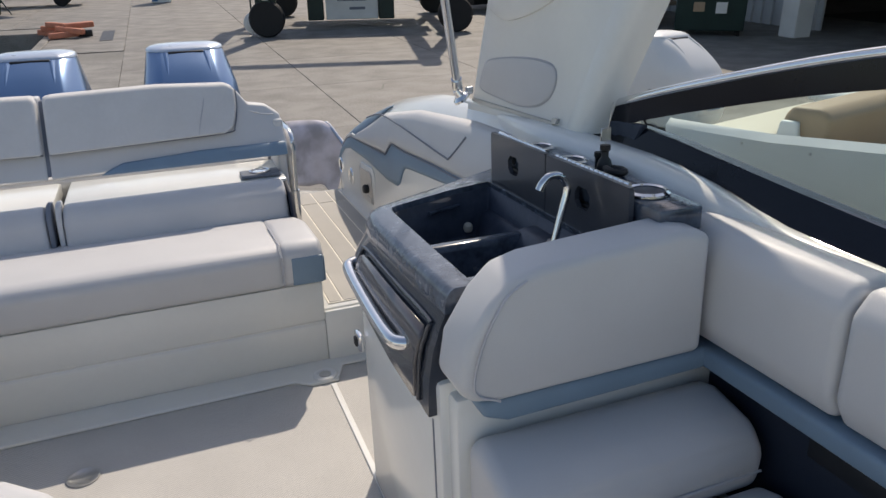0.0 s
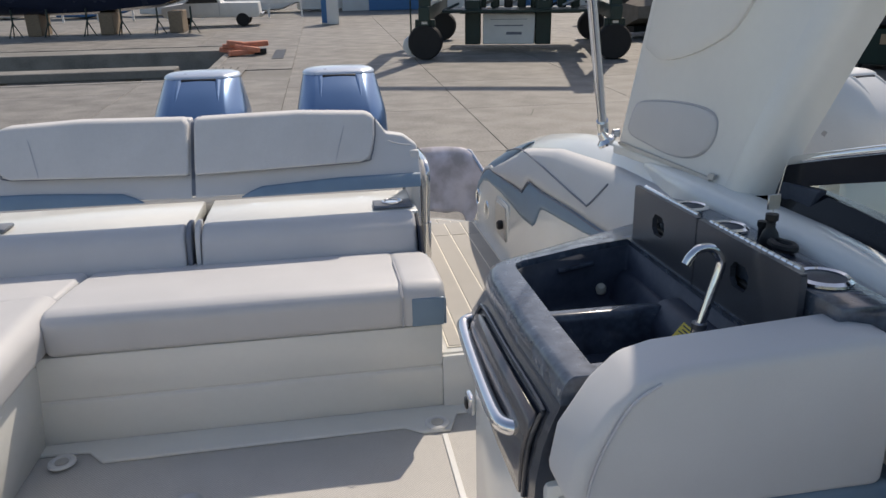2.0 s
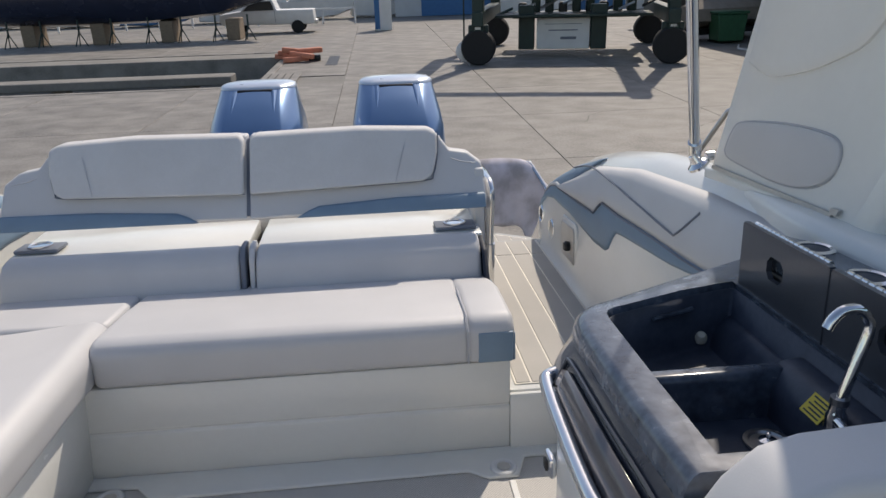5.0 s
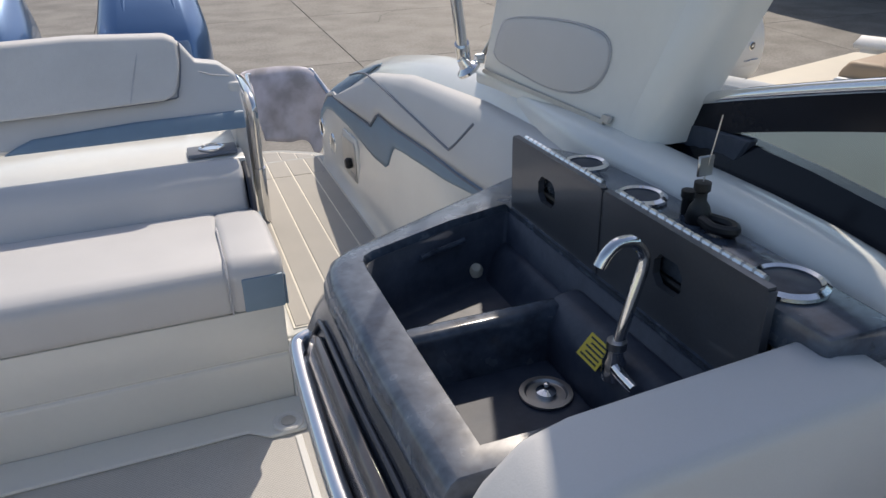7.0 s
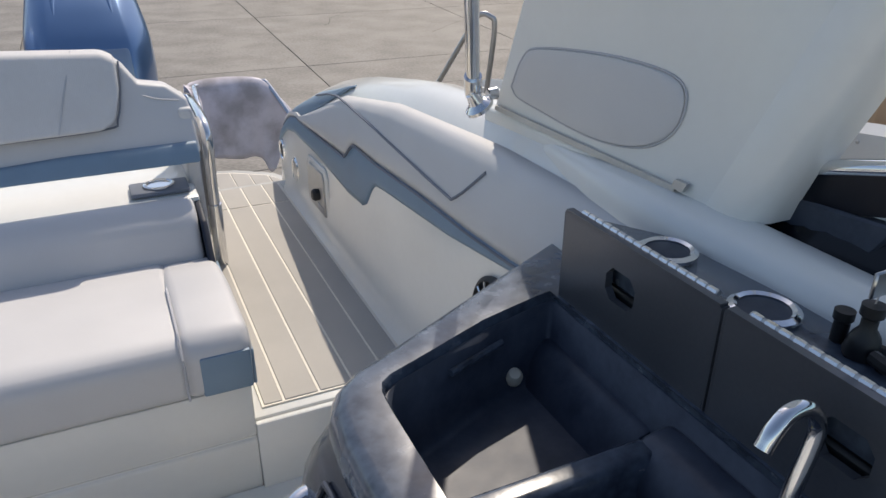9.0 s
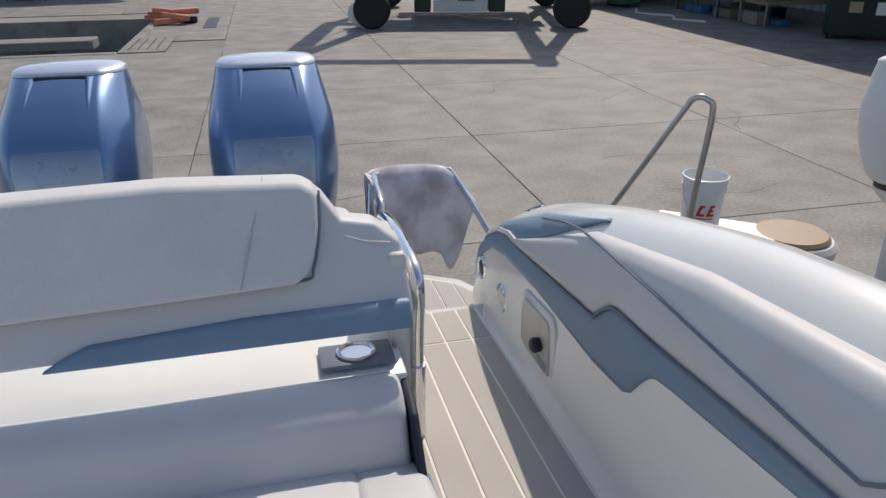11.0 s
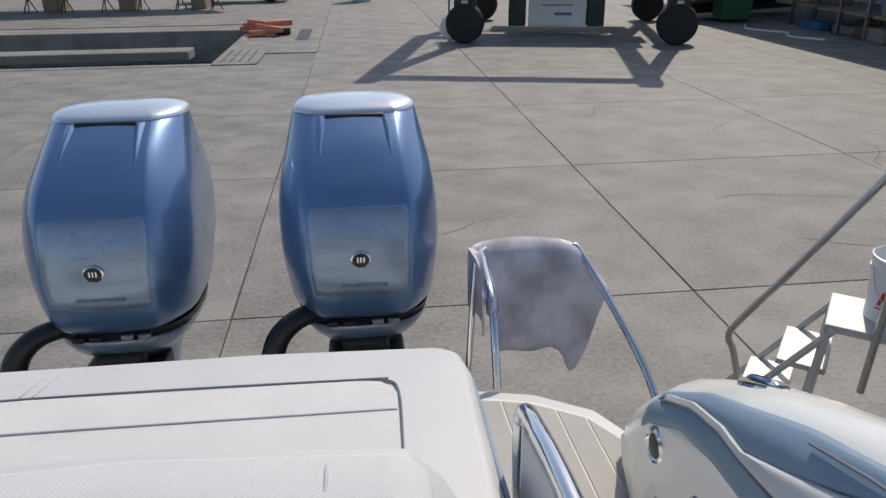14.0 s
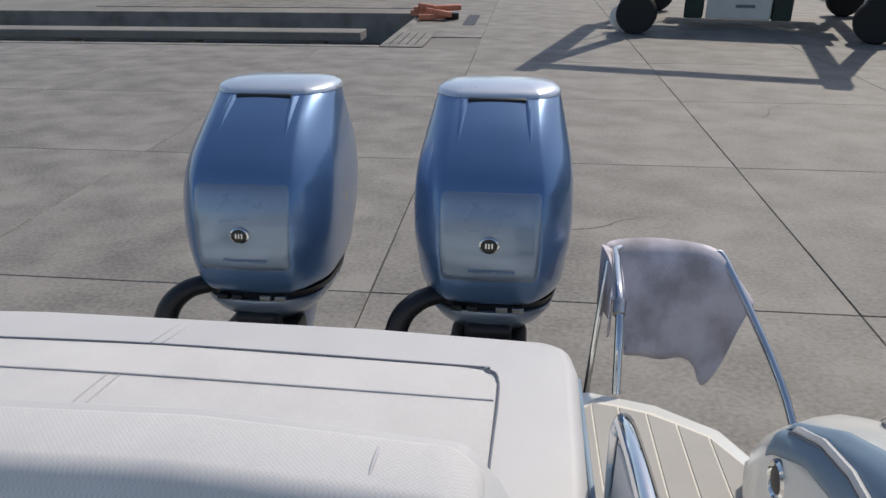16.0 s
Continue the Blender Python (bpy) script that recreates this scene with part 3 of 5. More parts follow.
so = ob2.modifiers.new("thick", "SOLIDIFY")
so.thickness = 0.008


# ================= outboard motors =================
def outboard(m, blue, grey, cap, label, group):
    o = thing("outboard_motor", label, "outboard motor", group, m @ Matrix.Diagonal((1.17, 1.13, 0.975, 1)))
    # local: y aft, z up, origin at the cowl's foot
    levels = [  # z, front y, rear y, half width, half width of the front field
        (-0.07, 0.075, 0.64, 0.235, 0.14), (-0.03, 0.03, 0.71, 0.268, 0.17), (0.04, 0.006, 0.75, 0.282, 0.185), (0.12, -0.005, 0.77, 0.290, 0.192), (0.22, -0.008, 0.80, 0.301, 0.197),
        (0.34, 0.006, 0.82, 0.305, 0.198), (0.44, 0.034, 0.83, 0.303, 0.196), (0.49, 0.055, 0.83, 0.300, 0.193), (0.55, 0.094, 0.83, 0.293, 0.188), (0.62, 0.155, 0.82, 0.281, 0.180), (0.70, 0.24, 0.81, 0.266, 0.172), (0.77, 0.335, 0.795, 0.252, 0.166), (0.808, 0.395, 0.785, 0.244, 0.162)]

    def half(f, r, hw, fw, crown):
        """Half of a cowl's plan: a bowed front field, a soft crease, the flank and the round stern."""
        k = min(1.0, (r - f) / 0.6)
        return [(0, f - crown), (fw * 0.5, f - crown * 0.75), (fw * 0.88, f - crown * 0.1), (fw, f + 0.008 * k), (fw + (hw - fw) * 0.32, f + 0.045 * k), (fw + (hw - fw) * 0.7, f + 0.115 * k), (hw * 0.985, f + 0.2 * k), (hw, (f + r) / 2), (hw * 0.97, r - 0.16 * k), (hw * 0.82, r - 0.05 * k), (hw * 0.5, r), (0, r + 0.012)]

    def plan(z, f, r, hw, fw, crown=0.014):
        h = half(f, r, hw, fw, crown)
        loop = h + [(-x, y) for x, y in h[-2:0:-1]]
        return [(p.x, p.y, z) for p in smooth_path([(x, y, 0) for x, y in loop + loop[:1]], 3)[:-1]]

    def ring(z, f, r, hw, p, n=36, grow=0.0):
        cy, hy = (f + r) / 2, (r - f) / 2 + grow
        out = []
        for k in range(n):
            a = 2 * math.pi * k / n
            c, s = math.cos(a), math.sin(a)
            out.append(((hw + grow) * math.copysign(abs(c) ** (2 / p), c), cy + hy * math.copysign(abs(s) ** (2 / p), s), z))
        return out
    columns = [smooth_path(col, 3) for col in zip(*[plan(*l) for l in levels])]
    part("cowl", loft([list(row) for row in zip(*columns)]), blue, o, angle=70)
    caps = [(0.802, 0.383, 0.790, 0.249, 0.166), (0.815, 0.388, 0.789, 0.248, 0.165), (0.828, 0.408, 0.778, 0.240, 0.158), (0.842, 0.445, 0.755, 0.218, 0.142), (0.851, 0.49, 0.72, 0.175, 0.11), (0.856, 0.54, 0.67, 0.10, 0.06), (0.857, 0.59, 0.61, 0.015, 0.009)]
    part("top_cap", loft([plan(*l, 0.010 if l[0] < 0.845 else 0.003) for l in caps]), cap, o, "pale silver cap", 70)
    # face panel laid on the cowl's lower front
    fronts = [(l[0], l[1]) for l in levels]
    fields = [(l[0], l[4]) for l in levels]
    smooth_front = smooth_path([(0, y, z) for z, y in fronts], 6)
    rings = []
    for k in range(19):
        z = 0.07 + (0.482 - 0.07) * k / 18
        y = lerp_table([(q.z, q.y) for q in smooth_front], z)
        inset = 0.022 * max(0.0, 1 - k / 1.5, 1 - (18 - k) / 1.5) ** 2
        hw = lerp_table(fields, z) * 0.97 - inset
        fw = lerp_table(fields, z)
        row = []
        for t in [i / 10 - 1 for i in range(21)]:
            bow = lerp_table([(0, -0.014), (0.25, -0.0132), (0.5, -0.0105), (0.7, -0.0065), (0.88, -0.0014), (1.0, 0.008)], abs(hw * t) / fw)
            rim = max(0.0, abs(t) - 0.9) * 10 + max(0.0, 1 - k / 1.2, 1 - (18 - k) / 1.2)
            row.append((hw * t, y + bow - 0.0055 + 0.010 * min(1.0, rim), z))
        rings.append(row)
    pn = part("face_panel", loft(rings, closed=False), grey, o, "pale silver-blue face panel", 60)
    so = pn.modifiers.new("thick", "SOLIDIFY")
    so.thickness, so.offset = 0.004, -1
    # vent and ribs on the hood
    part("vent", prism([(0.348, 0.780), (0.358, 0.803), (0.42, 0.806), (0.42, 0.77)], "x", -0.112, 0.112, 0.006, 2), BLACK, o, "black air slot")
    for s in (-1, 1):
        part("hood_rib", loft([[(s * (0.122 + 0.010 * t) + dx * (1 - 0.7 * t), lerp_table([(q.z, q.y) for q in smooth_front], 0.797 - 0.15 * t) - 0.004 - dy * (1 - 0.97 * t), 0.797 - 0.15 * t) for dx, dy in ((-0.020, 0.0), (-0.004, 0.026), (0.004, 0.026), (0.018, 0.0))] for t in (0, 0.25, 0.5, 0.75, 1)]), blue, o)
    # badge
    bd = part("badge", turned([(0.036, 0), (0.036, 0.006), (0.030, 0.009), (0.029, 0.006), (0.001, 0.006)], pose(0, -0.025, 0.255, 90)), CHROME, o, "round chrome badge")
    part("badge_field", turned([(0.029, 0), (0.028, 0.002), (0.001, 0.002)], pose(0, -0.0315, 0.255, 90)), BLACK, bd)
    for dx in (-0.011, 0.0, 0.011):
        part("badge_mark", box(dx - 0.0035, dx + 0.0035, -0.037, -0.0325, 0.243, 0.268, 0.001, 1), CHROME, bd)
    lettering("FOURSTROKE", 0.020, Matrix.Translation((0.01, -0.031, 0.135)) @ pose(0, 0, 0, 90) @ Matrix.Diagonal((1.35, 0.8, 1, 1)), BLUE_PAINT, o)
    # side name bar
    for s in (-1, 1):
        for i in range(7):
            part("side_mark", box(-0.0025, 0.0025, -0.02, 0.02, -0.034, 0.034, 0.001, 1, m=Matrix.Translation((s * (0.3025 - 0.0018 * abs(i - 3) ** 2), 0.18 + 0.07 * i, 0.23 + 0.03 * i)) @ pose(0, 0, 0, 28)), STEEL, o, "slanted chrome letter shape")
    # lower apron, vents, midsection
    part("apron", loft([ring(-0.24, 0.13, 0.60, 0.17, 2.8), ring(-0.17, 0.06, 0.67, 0.225, 2.8), ring(-0.115, 0.03, 0.70, 0.255, 2.8), ring(-0.095, 0.035, 0.70, 0.258, 2.8)]), grey, o, angle=50)
    part("dark_band", loft([ring(-0.10, 0.055, 0.69, 0.255, 2.8), ring(-0.055, 0.035, 0.70, 0.266, 2.8)]), BLACK, o)
    for xx in (-0.12, -0.06, 0.05, 0.11):
        part("latch", box(xx - 0.022, xx + 0.022, 0.03, 0.06, -0.092, -0.066, 0.004, 1), STEEL if xx > 0 else BLACK, o)
    part("midsection", loft([ring(-0.9, 0.25, 0.62, 0.06, 2.2), ring(-0.5, 0.22, 0.60, 0.10, 2.4), ring(-0.25, 0.18, 0.58, 0.15, 2.5), ring(-0.10, 0.16, 0.58, 0.17, 2.6)]), blue, o)
    part("apron_notch", box(-0.09, 0.09, 0.035, 0.14, -0.26, -0.165, 0.03, 3), BLACK, o)
    part("bracket", box(-0.15, 0.15, -0.35, 0.24, -0.62, -0.25, 0.02, 2), BLACK, o, "black steel transom bracket")
    part("gearcase", loft([ring(-1.04 + 0, 0.15 + 0.1, 0.75, 0.03, 2.0), ring(-0.98, 0.12, 0.78, 0.07, 2.0), ring(-0.9, 0.2, 0.7, 0.05, 2.0)]), blue, o)
    part("hose", tube([(-0.18, 0.10, -0.04), (-0.27, 0.04, -0.06), (-0.335, 0.0, -0.15), (-0.345, -0.06, -0.32), (-0.25, -0.3, -0.5)], 0.045, 10, curved=5), BLACK, o, "ribbed black rigging hose")
    return o


for ex in (-0.52, 0.55):
    outboard(pose(ex, 5.215, 0.185), ENGINE_BLUE, ENGINE_GREY, ENGINE_TOP, "metallic blue outboard motor with a silver-blue face panel", "twin outboards")

# ================= wet bar =================
wb = thing("wet_bar", "white cabinet with a dark laminate sink top beside the seats", "wet bar")
cab = [(0.765, 0.74), (0.765, 1.33), (0.785, 1.40), (0.86, 1.45), (1.38, 1.50), (1.38, 0.74)]
part("cabinet", prism(cab, "z", 0.0, 0.66, 0.012, 2), GELCOAT, wb, "white gelcoat cabinet body")


RIM_OUT = [(0.815, 0.775), (0.806, 1.0), (0.804, 1.26), (0.808, 1.312), (0.822, 1.348), (0.85, 1.374), (0.923, 1.411), (1.051, 1.479), (1.18, 1.547), (1.315, 1.618), (1.25, 0.775)]
RIM_IN = [(0.862, 0.815), (0.860, 1.0), (0.860, 1.285), (0.862, 1.322), (0.869, 1.341), (0.886, 1.354), (0.95, 1.379), (1.06, 1.424), (1.165, 1.452), (1.198, 1.458), (1.198, 0.815)]


def grown(off):
    """The rim's outer line moved outwards; its back stays put under the shelf."""
    out = []
    for i, (x, y) in enumerate(RIM_OUT):
        if i > 8:
            out.append((x, y + (off * 0.5 if i == 9 else -off * 0.3)))
            continue
        a, b = RIM_OUT[max(0, i - 1)], RIM_OUT[i + 1]
        d = Vector((b[0] - a[0], b[1] - a[1])).normalized()
        out.append((x - d.y * off, y + d.x * off - (0.3 * off if i == 0 else 0)))
    return out


# sink top with two open basins: rolled rim, glossy skirt, inner walls, floor
rings = [[(x, y, z) for x, y in grown(o)] for o, z in ((0.020, 0.792), (0.019, 0.812), (0.012, 0.828), (0.004, 0.836), (-0.006, 0.839))]
rings += [[(x, y, 0.839) for x, y in RIM_IN], [(x + 0.003, y - 0.002, 0.834) for x, y in RIM_IN], [(x + 0.004, y - 0.003, 0.822) for x, y in RIM_IN]]
part("sink_top", loft(rings, caps=False), DARK_RIM, wb, "marbled dark rim of the sink top")
skirt = []
for o, z, k in ((0.068, 0.585, 1), (0.064, 0.66, 0.6), (0.052, 0.72, 0.2), (0.034, 0.765, 0), (0.022, 0.785, 0), (0.018, 0.796, 0)):
    skirt.append([(x, y, z + k * 0.075 * max(0.0, min(1.0, (y - 0.78) / 0.55))) for x, y in grown(o)])
part("skirt", loft(skirt, caps=False), DARK_SKIN, wb, "glossy dark moulded skirt")
bm = loft([[(x + 0.004, y - 0.003, 0.824) for x, y in RIM_IN], [(x + 0.010 if x < 1.15 else x - 0.004, y - 0.010, 0.72) for x, y in RIM_IN], [(1.03 + (x - 1.03) * 0.88, 1.13 + (y - 1.13) * 0.93, 0.692) for x, y in RIM_IN]], caps=False)
bm.faces.new([v for v in bm.verts][-len(RIM_IN):])
bmesh.ops.recalc_face_normals(bm, faces=bm.faces)
bmesh.ops.bevel(bm, geom=[e for e in bm.edges if len(e.link_faces) == 2 and e.calc_face_angle(0) > radians(30)], offset=0.012, segments=3, profile=0.5, affect="EDGES", clamp_overlap=True)
so = part("basin", bm, DARK, wb, "dark glossy moulded basin")
so = so.modifiers.new("thick", "SOLIDIFY")
so.thickness, so.offset = 0.006, 0
part("divider", prism([(1.118, 0.68), (1.126, 0.775), (1.134, 0.788), (1.162, 0.788), (1.170, 0.775), (1.185, 0.68)], "x", 0.866, 1.150, 0.006, 3), DARK_RIM, wb, "dark laminate divider between the basins")
part("basin_step", prism([(1.115, 0.685), (1.12, 0.76), (1.15, 0.795), (1.20, 0.80), (1.20, 0.685)], "y", 0.82, 1.165, 0.016, 3), DARK, wb)
part("basin_lip", tube([(0.985, 1.378, 0.795), (1.09, 1.418, 0.795)], 0.006, 8), DARK_RIM, wb)
part("basin_fillet", prism([(1.135, 0.69), (1.198, 0.69), (1.198, 0.765), (1.175, 0.755)], "y", 1.19, 1.45, 0.01, 2), DARK, wb)


def skirt_x(y, z):
    """How far out the skirt stands at a height."""
    return lerp_table([(0.775, 0.815), (1.0, 0.806), (1.26, 0.804)], y) - lerp_table([(0.585, 0.068), (0.68, 0.064), (0.73, 0.052), (0.765, 0.034), (0.785, 0.022)], z)


# smoked panel set in a raised frame on the skirt
rows = []
for k in range(7):
    f = k / 6
    row = []
    for y, zl, zh in ((0.805, 0.605, 0.748), (0.815, 0.600, 0.755), (0.95, 0.612, 0.757), (1.10, 0.634, 0.759), (1.235, 0.658, 0.760), (1.258, 0.666, 0.752)):
        z = zl + (zh - zl) * f
        row.append((skirt_x(y, z) - 0.007, y, z))
    rows.append(row)
pn = part("side_panel", loft(rows, closed=False), DARK_FACE, wb, "smoked brown glossy side panel")
so = pn.modifiers.new("thick", "SOLIDIFY")
so.thickness, so.offset = 0.006, 0
part("panel_frame", tube([(skirt_x(y, z) - 0.004, y, z) for y, z in ((0.80, 0.60), (0.80, 0.70), (0.802, 0.755), (0.82, 0.768), (1.05, 0.770), (1.25, 0.770), (1.27, 0.757), (1.275, 0.70), (1.27, 0.665))], 0.0045, 8, curved=3), DARK_SKIN, wb)
part("handle", tube([(0.775, 1.315, 0.715), (0.742, 1.31, 0.714), (0.728, 1.275, 0.708), (0.722, 1.08, 0.695), (0.722, 0.93, 0.690), (0.734, 0.885, 0.690), (0.768, 0.86, 0.695)], 0.0155, 12, curved=5), CHROME, wb, "polished steel grab handle")
lt = part("latch", box(0.748, 0.764, 1.33, 1.385, 0.44, 0.49, 0.006, 2), CHROME, wb, "chrome push latch")
part("latch_button", box(0.742, 0.75, 1.345, 1.37, 0.452, 0.478, 0.005, 2), BLACK, lt)
part("door_gap", box(0.7635, 0.768, 0.775, 0.782, 0.02, 0.56), PIPING, wb)
# back shelf
part("shelf", prism([(1.225, 0.70), (1.225, 1.44), (1.27, 1.46), (1.33, 1.36), (1.345, 1.15), (1.33, 0.70)], "z", 0.90, 0.955, 0.008, 2), DARK_RIM, wb, "dark laminate shelf behind the lids")
# black backing paints in the darkness seen through the lid holes
part("shelf_front", box(1.222, 1.236, 0.78, 1.43, 0.64, 0.90, 0.004, 1), BLACK, wb)


def lid(y0, y1, hole_y):
    l = thing("hinged_board", "gunmetal sink lid standing open on its hinge", "sink lid", "sink lids")
    z0, z1, hz, hw, hh = 0.768, 0.983, 0.919, 0.031, 0.025
    hexa = [(hole_y + hw * a, hz + hh * b) for a, b in ((-1, -0.45), (-0.6, -1), (0.6, -1), (1, -0.45), (1, 0.45), (0.6, 1), (-0.6, 1), (-1, 0.45))]
    rect = [(y0, hz - 0.05), (hole_y - 0.03, z0), (hole_y + 0.03, z0), (y1, hz - 0.05), (y1, hz + 0.04), (hole_y + 0.03, z1), (hole_y - 0.03, z1), (y0, hz + 0.04)]
    bm = bmesh.new()
    corners = {0: (y0, z0), 2: (y1, z0), 4: (y1, z1), 6: (y0, z1)}
    sides = []
    for x in (1.203, 1.215):
        ih = [bm.verts.new((x, *p)) for p in hexa]
        orr = [bm.verts.new((x, *p)) for p in rect]
        for i in range(8):
            j = (i + 1) % 8
            vs = [ih[i], ih[j], orr[j], orr[i]]
            if i in corners:
                vs.insert(3, bm.verts.new((x, *corners[i])))
            bm.faces.new(vs)
        sides.append((ih, orr))
    for i in range(8):
        j = (i + 1) % 8
        bm.faces.new((sides[0][0][i], sides[0][0][j], sides[1][0][j], sides[1][0][i]))
    bmesh.ops.recalc_face_normals(bm, faces=bm.faces)
    p = part("panel", bm, LID, l)
    part("edge", box(1.203, 1.215, y0, y1, z1 + 0.0005, z1 + 0.004), LID, l)
    part("edge", box(1.203, 1.215, y1 + 0.0005, y1 + 0.003, z0, z1), LID, l)
    part("edge", box(1.203, 1.215, y0 - 0.003, y0 - 0.0005, z0, z1), LID, l)
    h = part("hinge", tube([(1.220, y0 + 0.02, z1 + 0.003), (1.220, y1 - 0.02, z1 + 0.003)], 0.0042, 8), STEEL, l, "steel piano hinge")
    n = 16
    for i in range(n):
        yy = y0 + 0.02 + (y1 - y0 - 0.04) * (i + 0.5) / n
        part("knuckle", tube([(1.220, yy - 0.007, z1 + 0.003), (1.220, yy + 0.007, z1 + 0.003)], 0.0052, 8), CHROME, h)
    return l


lid(1.127, 1.438, 1.300)
lid(0.775, 1.117, 0.950)

fc = thing("faucet", "polished chrome folding faucet over the sink", "faucet")
part("base", turned([(0.017, 0), (0.017, 0.03), (0.013, 0.036), (0.0115, 0.06), (0.001, 0.062)], pose(1.130, 0.951, 0.768)), CHROME, fc)
part("spout", tube([(1.130, 0.951, 0.81), (1.152, 0.955, 0.885), (1.168, 0.958, 0.940), (1.165, 0.960, 0.960), (1.148, 0.961, 0.977), (1.125, 0.961, 0.978), (1.107, 0.959, 0.966), (1.097, 0.958, 0.950)], 0.009, 12, curved=6), CHROME, fc)
part("lever", tube([(1.128, 0.960, 0.792), (1.122, 0.915, 0.792), (1.118, 0.881, 0.795)], 0.009, 10), CHROME, fc, "chrome lever")
part("collar", turned([(0.0145, 0), (0.0145, 0.012), (0.001, 0.013)], pose(1.132, 0.951, 0.818)), STEEL, fc)
dr = thing("sink_drain", "round steel drain in the sink basin", "drain", at=pose(1.070, 1.035, 0.697))
part("ring", turned([(0.042, 0), (0.042, 0.004), (0.034, 0.004), (0.028, -0.004), (0.001, -0.005)]), STEEL, dr)
part("plug", turned([(0.016, -0.004), (0.016, 0.006), (0.004, 0.010), (0.004, 0.02), (0.001, 0.021)]), CHROME, dr)
kn = thing("drain_fitting", "cream plastic drain fitting in the cooler basin", "fitting", at=pose(1.118, 1.425, 0.715, 30, -10))
part("cap", turned([(0.014, 0), (0.014, 0.012), (0.009, 0.02), (0.001, 0.021)]), CREAM, kn)
sk = thing("warning_label", "yellow warning sticker with small print by the faucet", "sticker", at=pose(1.1315, 1.01, 0.7785, 0, -49.4, 0) @ Matrix.Scale(0.72, 4))
part("sheet", box(-0.028, 0.028, -0.045, 0.03, 0, 0.0015), YELLOW, sk)
for i in range(5):
    part("print_line", box(-0.022 + 0.01 * i, -0.018 + 0.01 * i, -0.038, 0.022 - 0.01 * (i % 2), 0.0015, 0.002), BLACK, sk)


def cup(x, y, z, r=0.042):
    c = thing("cup_holder", "round steel cup holder sunk in the dark shelf", "cup holder", "cup holders", pose(x, y, z))
    part("rim", turned([(r - 0.004, 0.0), (r + 0.007, 0.0), (r + 0.007, 0.005), (r, 0.009), (r - 0.005, 0.006), (r - 0.006, -0.03)]), CHROME, c)
    # no real well: a flat dark disc paints the shade inside the cup
    part("cup", turned([(r - 0.003, 0.002), (r - 0.008, 0.0035), (0.001, 0.004)]), DARK, c, "flat dark disc for the shaded cup well")
    return c


cup(1.283, 1.305, 0.957, 0.036)
cup(1.28, 1.13, 0.957, 0.036)
cup(1.277, 0.815, 0.957, 0.042)
GW_AFT = [(1.335, 0.90), (1.338, 0.958), (1.352, 0.981), (1.38, 0.992), (1.42, 0.990), (1.46, 0.968), (1.50, 0.938), (1.56, 0.89), (1.56, 0.80), (1.335, 0.80)]
GW_FWD = [(1.43, 0.86), (1.432, 0.882), (1.438, 0.892), (1.448, 0.899), (1.462, 0.902), (1.48, 0.899), (1.50, 0.893), (1.56, 0.865), (1.56, 0.80), (1.43, 0.80)]
GW_END = [(1.41, 0.90), (1.412, 0.952), (1.417, 0.966), (1.428, 0.973), (1.443, 0.971), (1.465, 0.957), (1.50, 0.93), (1.56, 0.88), (1.56, 0.80), (1.41, 0.80)]
gw = [[(a[0] + (b[0] - a[0]) * k, y, a[1] + (b[1] - a[1]) * k) for a, b in zip(GW_AFT, GW_END)] for y, k in ((2.15, 1), (2.0, 0.92), (1.85, 0.7), (1.7, 0.38), (1.58, 0.14), (1.48, 0.02))]
gw = loft(gw + [[(a[0] + (b[0] - a[0]) * k, y, a[1] + (b[1] - a[1]) * k) for a, b in zip(GW_AFT, GW_FWD)] for y, k in ((1.4, 0), (1.2, 0), (1.0, 0.02), (0.9, 0.10), (0.82, 0.26), (0.76, 0.46), (0.70, 0.66), (0.62, 0.85), (0.52, 0.96), (0.4, 1), (-1.6, 1))])
structure(part("gunwale", gw, GELCOAT), "white moulded gunwale between the shelf and windscreen", "gunwale")
# speaker with grille at the coaming's forward end
spk = thing("speaker", "round speaker with a chrome grille in the coaming", "speaker", at=pose(1.285, 1.80, 0.60, 0, -80, 0))
part("ring", turned([(0.075, 0), (0.075, 0.008), (0.064, 0.014), (0.06, 0.006), (0.001, 0.004)]), BLACK, spk)
for i in range(6):
    a = i * math.pi / 6
    part("grille_bar", tube([(-0.062 * math.cos(a), -0.062 * math.sin(a), 0.011), (0.062 * math.cos(a), 0.062 * math.sin(a), 0.011)], 0.004, 6), CHROME, spk)
# handset and aerial on the shelf
hs = thing("shower_handset", "black hand shower with a thin aerial on the shelf", "handset", at=pose(1.305, 1.02, 0.956) @ Matrix.Scale(0.62, 4))
part("body", turned([(0.03, 0), (0.032, 0.01), (0.024, 0.04), (0.014, 0.055), (0.014, 0.075), (0.02, 0.08), (0.02, 0.10), (0.001, 0.102)]), BLACK, hs)
part("knob", turned([(0.014, 0), (0.014, 0.04), (0.018, 0.045), (0.018, 0.062), (0.001, 0.064)], pose(0.005, 0.05, 0.0)), BLACK, hs)
part("coil", tube([(0.02, -0.02, 0.012), (0.03, -0.08, 0.016), (0.01, -0.11, 0.015), (-0.02, -0.08, 0.016), (-0.015, -0.03, 0.018)], 0.013, 8, curved=5), BLACK, hs)
part("aerial", tube([(0, 0, 0.10), (0.02, -0.01, 0.26)], 0.0016, 6), STEEL, hs)
part("tag", box(-0.022, 0.022, -0.004, 0.004, 0.115, 0.165, 0.003, 1), STEEL, hs, "clear plastic tag")

